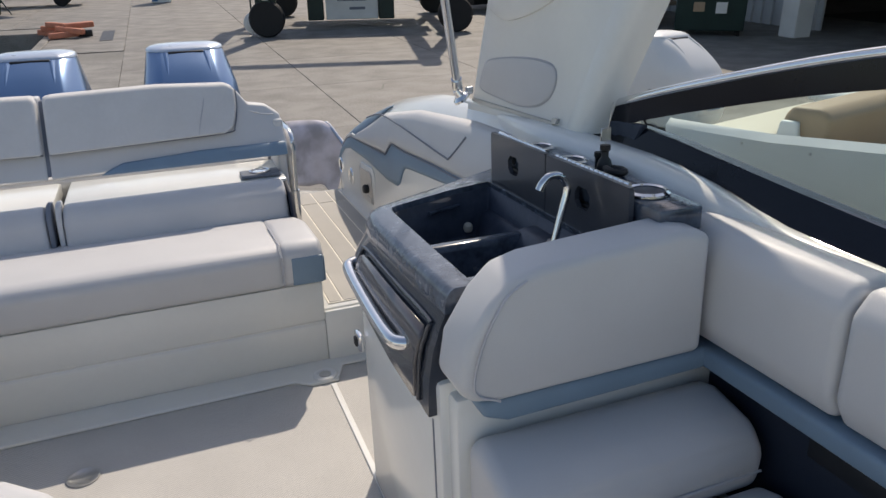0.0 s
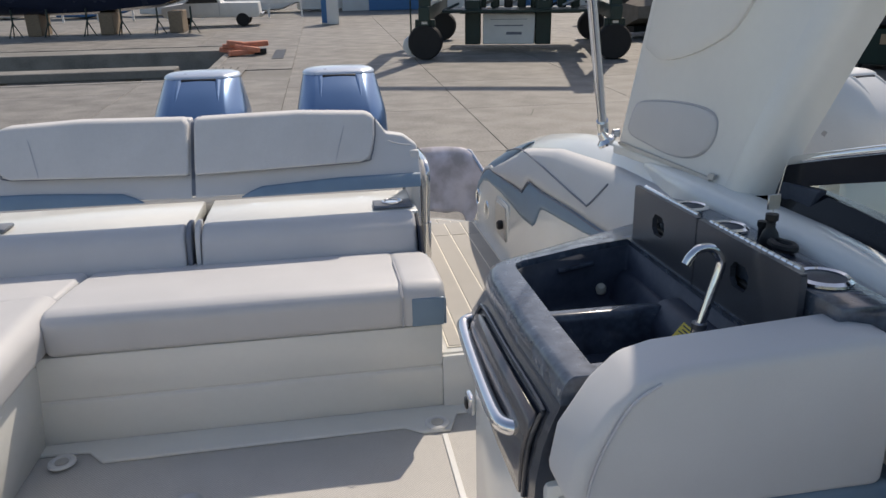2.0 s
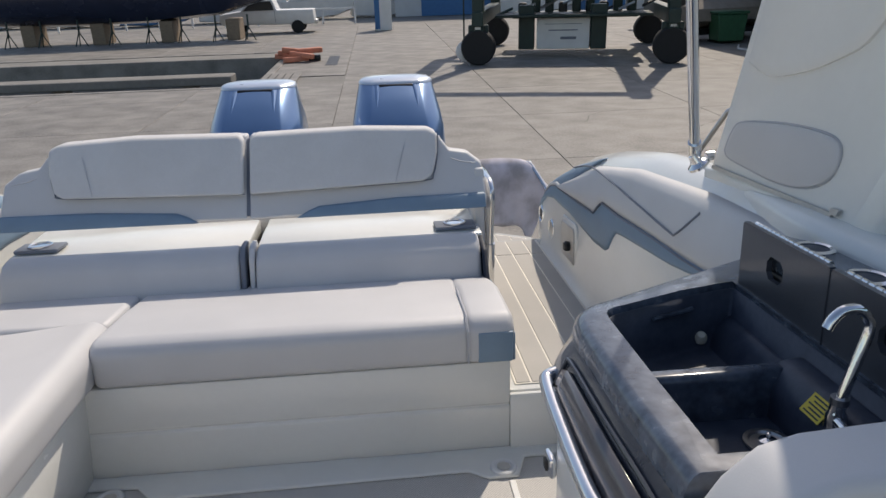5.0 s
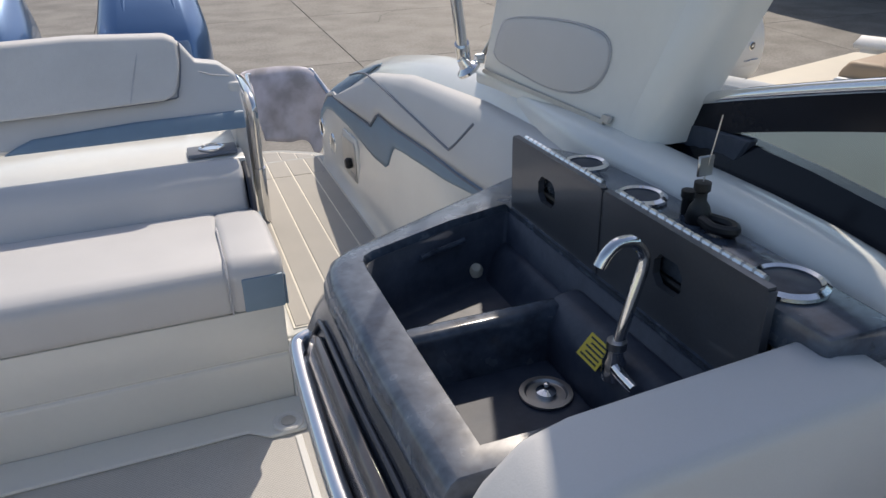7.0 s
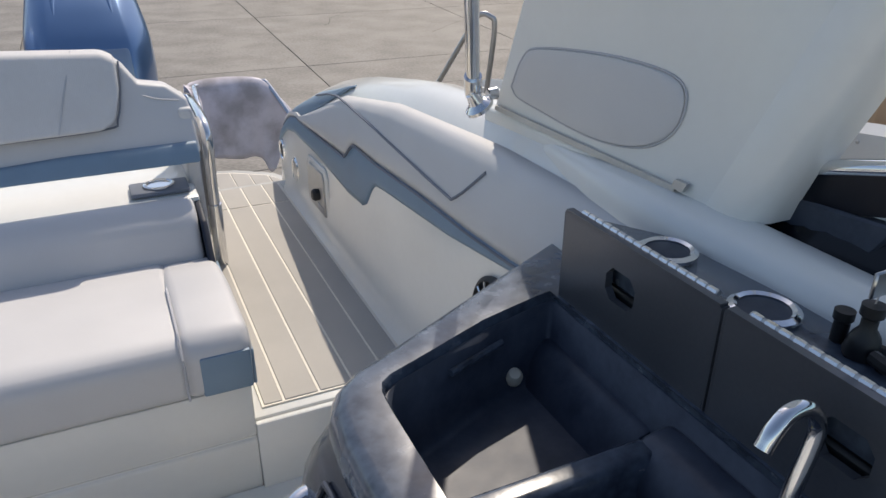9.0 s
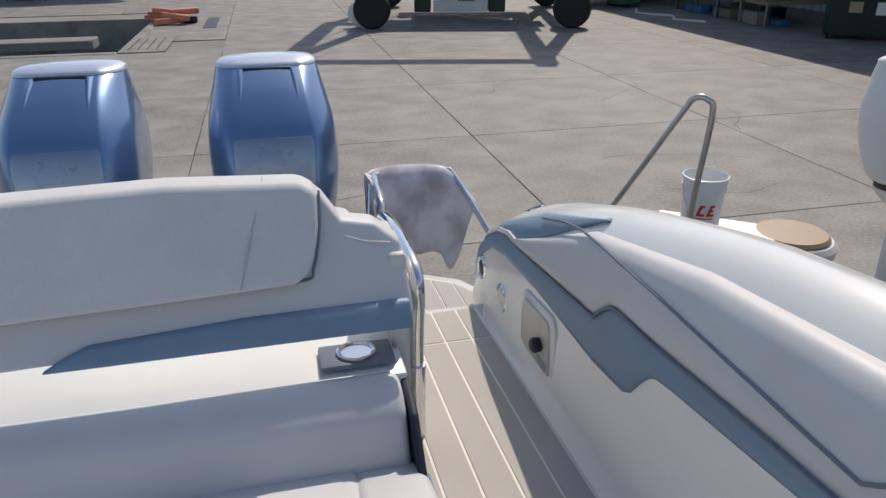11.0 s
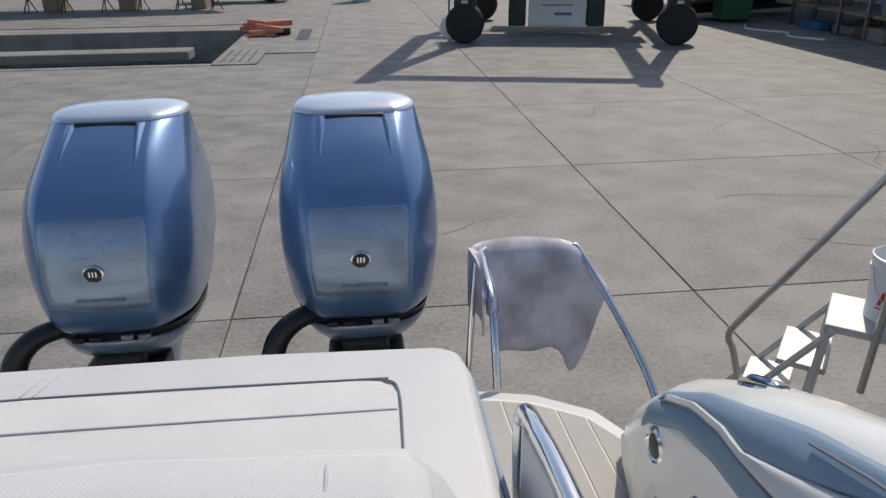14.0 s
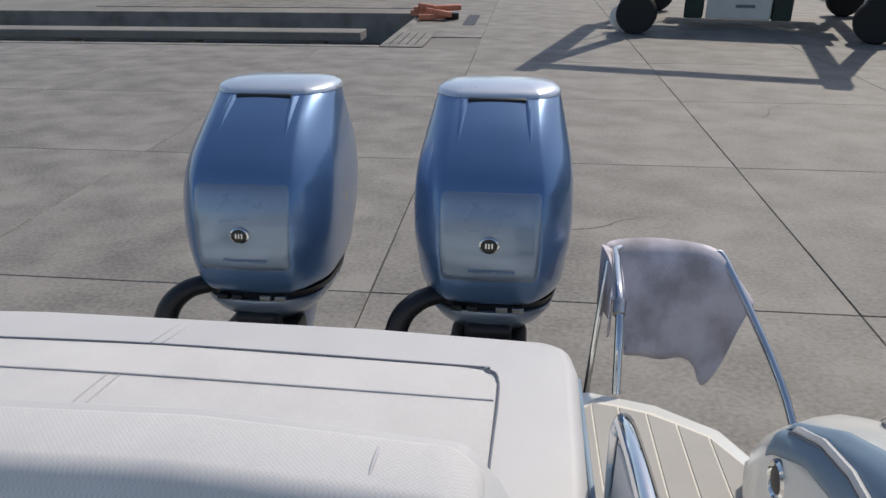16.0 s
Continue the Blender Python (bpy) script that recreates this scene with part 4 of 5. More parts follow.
# ================= forward seat =================
fs = thing("lounge_seat", "white vinyl lounge seat with blue-grey bands beside the wet bar", "seat")
part("backrest", prism([(0.765, 0.70), (0.78, 0.78), (0.83, 0.858), (0.875, 0.90), (0.93, 0.914), (1.24, 0.932), (1.298, 0.92), (1.298, 0.665), (0.84, 0.662), (0.79, 0.672)], "y", 0.63, 0.752, 0.028, 5), VINYL, fs)
part("piping", tube([(0.845, 0.628, 0.668), (0.795, 0.628, 0.70), (0.812, 0.626, 0.79), (0.855, 0.626, 0.868), (0.90, 0.63, 0.896)], 0.0025, 6, curved=4), STITCH, fs)
part("band", prism([(0.81, 0.66), (1.33, 0.66), (1.33, 0.612), (0.87, 0.606), (0.82, 0.625)], "y", 0.645, 0.752, 0.012, 3), BLUE, fs, "blue-grey vinyl band")
part("seat_back_panel", box(0.785, 1.41, 0.70, 0.755, 0.0, 0.64, 0.012, 2), GELCOAT, fs, "white gelcoat panel")
part("rear_cushion", prism([(0.50, 0.40), (0.485, 0.50), (0.53, 0.55), (0.64, 0.572), (0.698, 0.56), (0.698, 0.40)], "x", 0.80, 1.365, 0.035, 5), VINYL, fs)
part("welt", tube([(0.815, 0.492, 0.455), (1.08, 0.484, 0.46), (1.35, 0.492, 0.455)], 0.003, 6), STITCH, fs)
part("seat_cushion", prism([(-0.9, 0.28), (-0.9, 0.425), (0.0, 0.435), (0.44, 0.44), (0.50, 0.42), (0.50, 0.28)], "x", 0.80, 1.36, 0.025, 4), VINYL, fs)
part("seat_base", box(0.82, 1.40, -0.9, 0.70, 0.0, 0.30, 0.012, 2), GELCOAT, fs, "white gelcoat seat base")
part("kick_panel", box(1.385, 1.402, -0.9, 0.70, 0.28, 0.64, 0.004, 1), NAVY, fs, "dark navy side panel")
part("recess", box(1.378, 1.386, 0.25, 0.42, 0.53, 0.585, 0.006, 2), BLACK, fs)

sc = thing("side_bolster", "white vinyl bolster with a blue-grey band along the cockpit side", "cushion")
part("pad", prism([(1.335, 0.665), (1.308, 0.72), (1.312, 0.875), (1.345, 0.918), (1.42, 0.918), (1.475, 0.88), (1.475, 0.665)], "y", 0.34, 0.80, 0.02, 4), VINYL, sc)
part("pad", prism([(1.335, 0.665), (1.308, 0.72), (1.312, 0.875), (1.345, 0.918), (1.42, 0.918), (1.475, 0.88), (1.475, 0.665)], "y", -0.95, 0.335, 0.02, 4), VINYL, sc)
part("band", prism([(1.322, 0.612), (1.315, 0.66), (1.44, 0.662), (1.44, 0.612)], "y", -0.95, 0.72, 0.010, 3), BLUE, sc, "blue-grey vinyl band")

# helm seat corner by the camera's feet
hp = thing("helm_seat", "white vinyl helm seat with a blue-grey edge", "seat")
HPO = [(-0.75, 0.58), (0.08, 0.58), (0.10, 0.78), (0.06, 0.88), (-0.03, 0.96), (-0.18, 1.02), (-0.75, 1.03)]
part("cushion", prism(HPO, "z", 0.43, 0.545, 0.035, 4), VINYL, hp)
part("band", prism([(x - 0.01 if x > 0 else x, y - 0.01) for x, y in HPO], "z", 0.40, 0.432, 0.008, 2), BLUE, hp, "blue-grey band")
part("pedestal", turned([(0.15, 0), (0.15, 0.02), (0.06, 0.04), (0.055, 0.40), (0.001, 0.401)], pose(-0.33, 0.80, 0)), STEEL, hp)

# ================= hatch, stay and pole =================
def hatch_at(f, z, out=0.0):
    """A point on the hatch: f from its aft edge (0) to its forward edge (1)."""
    h = z - 1.0
    a, b = Vector((1.385 - 0.0 * h, 2.0 - 0.42 * h, z)), Vector((1.40 + 0.28 * h, 1.27 - 0.29 * h, z))
    return a.lerp(b, f) - Vector((out + 0.03 * math.sin(math.pi * f) * min(1, h * 2), 0, 0))


def hatch_patch(outline_fz, out, thick, name, material, parent, label=""):
    """A raised field on the hatch, bounded by points (f, z) round a middle."""
    cf, cz = sum(p[0] for p in outline_fz) / len(outline_fz), sum(p[1] for p in outline_fz) / len(outline_fz)
    pts = smooth_path([(p[0], p[1], 0) for p in outline_fz + outline_fz[:1]], 5)[:-1]
    rows = []
    for k, o in ((1.0, out - thick), (1.0, out - thick * 0.3), (0.98, out), (0.9, out + 0.002), (0.5, out + 0.004), (0.02, out + 0.004)):
        rows.append([hatch_at(cf + (p.x - cf) * k, cz + (p.y - cz) * k, o) for p in pts])
    return part(name, loft(rows), material, parent, label)


ht = thing("open_hatch", "large white moulded hatch standing open on the gunwale", "hatch")
# top above 2.1 is unseen, added so the hatch shades the lounge backrest
zs = [0.985, 1.02, 1.1, 1.2, 1.35, 1.5, 1.7, 1.9, 2.1, 2.3]
fr = [0.0, 0.015, 0.06, 0.2, 0.35, 0.5, 0.65, 0.8, 0.9]
part("shell", loft([[hatch_at(f, z, 0.0 if 0.01 < f else -0.012) for f in fr] + [hatch_at(f, z, -0.055) for f in fr[::-1]] for z in zs]), GELCOAT, ht)
part("edge_flange", loft([[hatch_at(0.885, z, 0.001), hatch_at(0.91, z, 0.004), hatch_at(0.95, z, 0.003), hatch_at(0.978, z, -0.006), hatch_at(0.993, z, -0.022), hatch_at(1.0, z, -0.045), hatch_at(1.0, z, -0.09), hatch_at(0.885, z, -0.09)] for z in zs]), GELCOAT, ht)
hatch_patch([(0.07, 1.30), (0.05, 1.9), (0.12, 2.07), (0.6, 2.07), (0.70, 1.8), (0.64, 1.42), (0.52, 1.32), (0.25, 1.27)], 0.012, 0.014, "raised_field", GELCOAT, ht)
PADF = [(0.07, 1.065), (0.085, 1.125), (0.15, 1.155), (0.45, 1.175), (0.68, 1.172), (0.77, 1.15), (0.80, 1.10), (0.76, 1.06), (0.66, 1.038), (0.5, 1.03), (0.25, 1.04), (0.12, 1.048)]
PADF = [(0.075 + (f - 0.07) * 0.87, z - 0.013) for f, z in PADF]
hatch_patch(PADF, 0.005, 0.010, "inset_pad", VINYL, ht, "white vinyl inset pad")
part("piping", tube([hatch_at(0.39 + (f - 0.39) * 1.015, 1.09 + (z - 1.09) * 1.03, 0.001) for f, z in PADF + PADF[:1]], 0.0020, 6, curved=4), STITCH, ht)
part("hinge_strip", loft([[hatch_at(f, 0.990, 0.002), hatch_at(f, 0.990, 0.009), hatch_at(f, 1.000, 0.009), hatch_at(f, 1.000, 0.002)] for f in (0.03, 0.3, 0.6, 0.80)]), ALU, ht, "pale aluminium hinge strip")
part("latch", loft([[hatch_at(f, 0.998, 0.004), hatch_at(f, 0.998, 0.012), hatch_at(f, 1.012, 0.012), hatch_at(f, 1.012, 0.004)] for f in (0.79, 0.825)]), STEEL, ht)
st = thing("hatch_stay", "chrome strut bracket near the top of the hatch", "strut")
part("knuckle", turned([(0.022, 0), (0.026, 0.01), (0.02, 0.02), (0.001, 0.022)], pose(1.386, 1.36, 1.53, 0, -90)), CHROME, st)
part("arm", tube([(1.37, 1.36, 1.535), (1.30, 1.2, 1.62)], 0.012, 10), CHROME, st)
part("claw", tube([(1.375, 1.345, 1.53), (1.37, 1.335, 1.49), (1.385, 1.345, 1.47)], 0.009, 8, curved=4), CHROME, st)
pl = thing("canopy_pole", "polished steel pole clamped to the gunwale", "pole")
part("pole", tube([(1.325, 1.985, 1.03), (0.90, 1.24, 2.13)], 0.0145, 12), CHROME, pl)
part("sleeve", tube([(1.3252, 1.9852, 1.029), (1.308, 1.955, 1.074)], 0.019, 12), CHROME, pl)
part("base", turned([(0.032, 0), (0.032, 0.008), (0.018, 0.018), (0.012, 0.04), (0.001, 0.042)], pose(1.335, 1.97, 1.0, 0, -35)), CHROME, pl)
part("knob", turned([(0.012, 0), (0.014, 0.02), (0.001, 0.022)], pose(1.35, 1.965, 1.03, 0, 90)), CHROME, pl)
structure(part("hatch_coaming", prism([(1.61, 0.95), (2.05, 0.945), (2.05, 0.985), (1.61, 0.992)], "x", 1.385, 1.50, 0.012, 4), GELCOAT), "white moulded lip under the open hatch", "trim")

# ================= windscreen =================
ws = thing("windscreen", "boat windscreen with a black frame and bright top rail", "windscreen")
TOPR = [(1.47, 1.47, 0.985), (1.50, 1.27, 1.055), (1.52, 0.90, 1.155), (1.53, 0.49, 1.245), (1.53, 0.0, 1.31), (1.50, -0.7, 1.36)]
LOW = [(1.48, 1.44, 0.968), (1.49, 1.25, 0.965), (1.495, 0.9, 0.940), (1.50, 0.45, 0.914), (1.50, 0.0, 0.903), (1.48, -0.7, 0.90)]
top_s, low_s = smooth_path(TOPR, 8), smooth_path(LOW, 8)
part("top_rail", tube([p + Vector((-0.004, 0, 0.006)) for p in top_s], 0.014, 10), CHROME, ws, "bright metal top rail")
part("upper_frame", loft([[p + Vector((-0.016, 0, 0)), p + Vector((0.016, 0, 0)), p + Vector((0.016, 0, -0.05)), p + Vector((-0.022, 0, -0.055))] for p in top_s]), FRAME, ws, "glossy black upper frame")


def frame_rise(y):
    return lerp_table([(0.4, 0.042), (1.0, 0.065), (1.2, 0.06), (1.3, 0.02)], y)


part("lower_frame", loft([[p + Vector((-0.035, 0, -0.02)), p + Vector((0.03, 0, -0.02)), p + Vector((0.03, 0, frame_rise(p.y))), p + Vector((0.0, 0, frame_rise(p.y)))] for p in low_s]), FRAME, ws, "glossy black lower frame")
part("seal", tube([p + Vector((-0.035, 0, -0.016)) for p in low_s], 0.005, 6), CHROME, ws)
part("corner", prism([(1.46, 0.96), (1.16, 0.96), (1.12, 1.03), (1.27, 1.02), (1.40, 0.995)], "x", 1.478, 1.500, 0.004, 1), DARK, ws)
gl = part("pane", loft([[a + Vector((0.0, 0, -0.05)), a + Vector((0.004, 0, -0.05)), b + Vector((0.004, 0, 0.05)), b + Vector((0, 0, 0.05))] for a, b in zip(top_s[8:], low_s[8:])]), GLASS, ws, "green-tinted glass pane")
gl.visible_shadow = False

# ================= fixtures on the port coaming =================
for nm, y, z, r in (("light_fixture", 3.88, 0.356, 0.052), ("round_port", 3.613, 0.34, 0.058)):
    f = thing(nm, "round chrome fixture set in the white coaming", "fixture", "round fixtures", pose(1.302 + section(y)[2], y, z, 0, -90))
    part("bezel", turned([(r, -0.01), (r, 0.006), (r - 0.008, 0.013), (r - 0.014, 0.008), (r - 0.016, 0.004), (0.001, 0.005)]), CHROME, f)
    part("lens", turned([(r - 0.017, 0.004), (r - 0.02, 0.009), (0.001, 0.012)]), BLACK if r < 0.055 else STEEL, f)
pk = thing("shower_pocket", "white recessed pocket with a black knob in the coaming", "pocket")
part("frame", prism([(3.10, 0.275), (3.10, 0.47), (3.13, 0.50), (3.36, 0.49), (3.39, 0.45), (3.39, 0.30), (3.36, 0.275)], "x", 1.290, 1.302, 0.006, 2), GELCOAT, pk)
part("recess", prism([(3.13, 0.30), (3.13, 0.455), (3.15, 0.475), (3.34, 0.467), (3.36, 0.44), (3.36, 0.31), (3.34, 0.298)], "x", 1.284, 1.293, 0.003, 1), ALU, pk, "grey recess")
part("knob", turned([(0.022, 0), (0.025, 0.02), (0.018, 0.03), (0.001, 0.031)], pose(1.286, 3.20, 0.375, 0, -90)), BLACK, pk)
part("tag", box(1.281, 1.285, 3.14, 3.22, 0.308, 0.335, 0.001, 1), STEEL, pk)
cl = thing("deck_fill", "oval chrome pop-up cleat on the coaming's top", "cleat", at=pose(1.46, 3.70, 0.632, -20))
part("plate", turned([(0.055, 0), (0.052, 0.006), (0.04, 0.008), (0.001, 0.008)], Matrix.Diagonal((0.8, 1.5, 1, 1))), CHROME, cl)
part("bar", tube([(0, -0.06, 0.006), (0, -0.04, 0.012), (0, 0.04, 0.012), (0, 0.06, 0.006)], 0.007, 8, curved=4), CHROME, cl)

# ================= beside the boat =================
def on_yard(x, y):
    return YARD @ Matrix.Translation((x, y, 0))


sd = thing("work_stand", "aluminium boarding stand with steps and a bent handrail", "stand", at=on_yard(3.37, 5.68) @ pose(0, 0, 0, 0, 0, -38))
ZT = 1.19
for x0, y0 in ((-0.28, -0.20), (0.42, -0.20), (-0.28, 0.22), (0.42, 0.22)):
    part("leg", tube([(x0 * 1.25, y0 * 1.4, 0), (x0, y0, ZT)], 0.024, 6), ALU, sd)
part("platform", box(-0.30, 0.50, -0.20, 0.24, ZT, ZT + 0.045, 0.006, 1), ALU, sd)
for i in range(4):
    part("tread", box(-0.50 - 0.17 * i, -0.24 - 0.17 * i, -0.20, 0.24, ZT - 0.27 * (i + 1), ZT + 0.035 - 0.27 * (i + 1), 0.006, 1), ALU, sd)
for yy in (-0.21, 0.25):
    part("stringer", tube([(-1.08, yy, 0.02), (-0.25, yy, ZT + 0.02)], 0.022, 6), ALU, sd)
part("handrail", tube([(-0.06, -0.22, ZT - 0.3), (-0.04, -0.22, ZT + 0.3), (0.0, -0.22, ZT + 0.88), (-0.04, -0.22, ZT + 0.98), (-0.12, -0.21, ZT + 0.98), (-0.19, -0.2, ZT + 0.87), (-0.49, -0.15, ZT + 0.32), (-0.74, -0.1, ZT - 0.12), (-0.775, -0.1, ZT - 0.24), (-0.72, -0.1, ZT - 0.37), (-0.5, -0.2, 0.1)], 0.02, 10, curved=6), STEEL, sd, "bent steel handrail")
bk = thing("bucket", "white plastic bucket with red lettering on the stand", "bucket", at=on_yard(3.40, 5.72) @ pose(0, 0, ZT + 0.047, 0, 0, -8))
part("pail", turned([(0.001, 0.0), (0.128, 0.0), (0.13, 0.01), (0.142, 0.27), (0.152, 0.275), (0.152, 0.30), (0.146, 0.30), (0.148, 0.345), (0.155, 0.35), (0.155, 0.365), (0.147, 0.367), (0.143, 0.34), (0.122, 0.05), (0.001, 0.045)], sides=32), BUCKET, bk)
part("bail", tube([(-0.155, 0, 0.31), (-0.15, -0.06, 0.2), (-0.1, -0.15, 0.1)], 0.003, 6, curved=4), STEEL, bk)


def curved_mark(x0, x1, z0, z1, slant, name):
    ms = []
    for i in range(5):
        u = x0 + (x1 - x0) * i / 4
        row = []
        for z in (z0, z1):
            a = (u + slant * (z - z0)) / 0.14 - math.pi / 2 - 0.45
            r = 0.132 + 0.012 * z / 0.27 + 0.0015
            row.append((r * math.cos(a), r * math.sin(a), z))
        ms.append(row)
    ob = part(name, loft(ms, closed=False), RED, bk, "red printed letter shape")
    return ob


for a0 in (-0.10, -0.032, 0.036):
    curved_mark(a0, a0 + 0.02, 0.11, 0.19, 0.3, "letter_mark")
    curved_mark(a0 + 0.02, a0 + 0.055, 0.172, 0.19, 0.3, "letter_mark")
    curved_mark(a0 + 0.02, a0 + 0.055, 0.11 if a0 > -0.05 else 0.135, 0.128 if a0 > -0.05 else 0.15, 0.3, "letter_mark")
curved_mark(-0.105, 0.09, 0.088, 0.096, 0.0, "letter_mark")
curved_mark(-0.066, -0.046, 0.11, 0.19, -0.02, "letter_mark")
curved_mark(0.056, 0.085, 0.142, 0.157, 0.3, "letter_mark")
sl = thing("stool", "round tan-topped white stool on metal legs", "stool", at=on_yard(3.95, 5.45))
part("seat", turned([(0.001, 1.05), (0.24, 1.05), (0.29, 1.10), (0.30, 1.17), (0.27, 1.20), (0.001, 1.20)], sides=32), WHITE, sl)
part("pad", turned([(0.24, 1.20), (0.25, 1.215), (0.23, 1.235), (0.001, 1.24)], sides=32), TAN, sl)
for a in range(4):
    part("leg", tube([(0.3 * math.cos(a * 1.57 + 0.4), 0.3 * math.sin(a * 1.57 + 0.4), 0), (0.2 * math.cos(a * 1.57 + 0.4), 0.2 * math.sin(a * 1.57 + 0.4), 1.06)], 0.02, 8), ALU, sl)

# neighbouring boat with a white motor
NB = thing("neighbour_boat", "white runabout with tan cushions moored on the hard alongside", "boat", at=pose(5.62, 2.75, -0.43, 0, 0, 15))
rings = []
for y in (-4.5, -3.5, -2, -0.5, 1.0, 1.9):
    hw = lerp_table([(-4.5, 0.15), (-3.5, 0.7), (-2, 1.05), (0, 1.2), (1.9, 1.15)], y)
    zt = 0.82 if y < 0.2 else 0.74
    rings.append([(-hw + 0.18, y, zt - 0.06), (-hw + 0.06, y, zt), (-hw, y, zt - 0.05), (-hw * 0.95, y, 0.1), (-hw * 0.5, y, -0.6), (0, y, -0.85), (hw * 0.5, y, -0.6), (hw * 0.95, y, 0.1), (hw, y, zt - 0.05), (hw - 0.06, y, zt), (hw - 0.18, y, zt - 0.06)])
ob = part("hull", loft(rings, closed=False), WHITE, NB)
so = ob.modifiers.new("thick", "SOLIDIFY")
so.thickness = 0.04
part("deck", box(-0.9, 0.9, -1.8, 1.85, 0.3, 0.36), WHITE, NB)
part("transom", box(-1.12, 1.12, 1.75, 1.95, -0.5, 0.5, 0.03, 2), WHITE, NB)
part("rear_pad", box(-0.95, 0.8, 1.2, 1.8, 0.48, 0.66, 0.05, 3), CREAM, NB, "cream vinyl sun pad")
part("seat_back", prism([(0.80, 0.40), (0.75, 0.84), (0.83, 0.90), (1.05, 0.90), (1.11, 0.82), (1.13, 0.40)], "x", -0.85, 0.9, 0.04, 4), TAN, NB, "tan vinyl seat back")
part("seat_side", prism([(0.92, 0.40), (0.97, 0.80), (1.10, 0.80), (1.18, 0.40)], "x", -0.90, -0.845, 0.02, 3), WHITE, NB)
part("seat", box(-0.9, 0.7, -0.3, 0.5, 0.36, 0.58, 0.05, 3), TAN, NB, "tan vinyl seat")
for yy in (0.2, 0.7, 1.2, -0.4):
    part("snap", turned([(0.012, 0), (0.008, 0.006), (0.001, 0.007)], pose(-1.19, yy, 0.66, 0, -90)), STEEL, NB)
part("screen", prism([(-0.2, 0.70), (-0.9, 0.72), (-1.2, 1.15), (-1.1, 1.15)], "x", -1.05, -1.02), GLASS, NB, "small glass side screen")
hz = thing("garden_hose", "green hose looped over the neighbouring boat's rail", "hose", at=pose(4.34, 2.2, 0.27))
part("hose", tube([(0.0, 0.3, -0.55), (-0.02, 0.25, -0.1), (0.05, 0.1, 0.12), (0.25, -0.1, 0.16), (0.3, -0.25, 0.0), (0.1, -0.35, -0.3), (0.0, -0.4, -0.6)], 0.016, 8, curved=6), ROPE, hz)
outboard(pose(4.72, 4.60, 0.16, 0, 0, 15) @ Matrix.Scale(0.9, 4), WHITE, WHITE, WHITE, "white outboard motor on the neighbouring boat", "neighbour's outboard")
for yy in (-2.5, 1.0):
    b_ = thing("boat_block", "timber blocking under the neighbouring boat", "blocking", "blocks", on_yard(5.2, yy + 1.1))
    part("timber", box(-0.6, 0.6, -0.12, 0.12, 0.0, 0.52 - 0.05 * yy, 0.01, 1), WOOD, b_)
for yy in (-3.0, 2.0):
    b_ = thing("boat_block", "timber blocking under the boat's keel", "blocking", "blocks", on_yard(0, yy))
    part("timber", box(-0.5, 0.5, -0.15, 0.15, 0.0, 0.62 - 0.05 * yy, 0.01, 1), WOOD, b_)

# ================= yard =================
def yard_thing(name, label, category, x, y, group="", turn=0):
    return thing(name, label, category, group, on_yard(x, y) @ pose(0, 0, 0, 0, 0, turn))


# ground sheet with the slip cut out of it
PX0, PX1, PY0, PY1 = -60.0, -3.55, 23.6, 31.5
bm = bmesh.new()
xs, ys = [-600, PX0, PX1, 600], [-600, PY0, PY1, 900]
gv = [[bm.verts.new((x, y, -0.03)) for x in xs] for y in ys]
for j in range(3):
    for i in range(3):
        if not (i == 1 and j == 1):
            bm.faces.new((gv[j][i], gv[j][i + 1], gv[j + 1][i + 1], gv[j + 1][i]))
gr_ob = part("ground", bm, ASPHALT)
gr_ob.matrix_world = YARD
structure(gr_ob, "worn grey concrete boatyard ground", "ground")
bm = box(PX0, PX1, PY0 - 0.3, PY0, -2.2, 0.02, 0.03, 1)
box(PX1 - 0.0, PX1 + 0.3, PY0 - 0.3, PY1 + 0.3, -2.2, 0.02, 0.03, 1, bm)
box(PX0, PX1, PY1, PY1 + 0.3, -2.2, 0.06, 0.03, 1, bm)
k_ob = part("slip_wall", bm, CONCRETE)
k_ob.matrix_world = YARD
structure(k_ob, "concrete walls of the travel-lift slip", "wall")
wt = part("water", box(PX0, PX1, PY0, PY1, -1.5, -1.1), WATER)
wt.matrix_world = YARD
structure(wt, "dark water in the slip", "water")
pr = yard_thing("finger_pier", "dark concrete pier between the slip's two lanes", "pier", -3.6, 27.2)
part("deck", box(-50, -1.2, -0.5, 0.5, -0.35, -0.05, 0.03, 1), ASPHALT, pr)
for i in range(10):
    part("pile", box(-3 - 4.5 * i, -2.5 - 4.5 * i, -0.3, 0.3, -1.5, -0.35), ASPHALT, pr)
rp = yard_thing("dock_plate", "pale ribbed ramp plate at the slip's corner", "plate", -3.0, 24.9)
part("plate", box(-0.5, 0.75, -1.6, 1.5, 0.004, 0.03, 0.008, 1), CONCRETE, rp)
for i in range(4):
    part("groove", box(-0.3 + 0.25 * i, -0.26 + 0.25 * i, -1.2, 1.2, 0.03, 0.034), JOINT, rp)
tg = yard_thing("trench_grate", "narrow dark drain grate in the concrete", "grate", -1.35, 30.0)
part("grate", box(-0.22, 0.22, -1.6, 1.6, 0.0, 0.012), BLACK, tg)

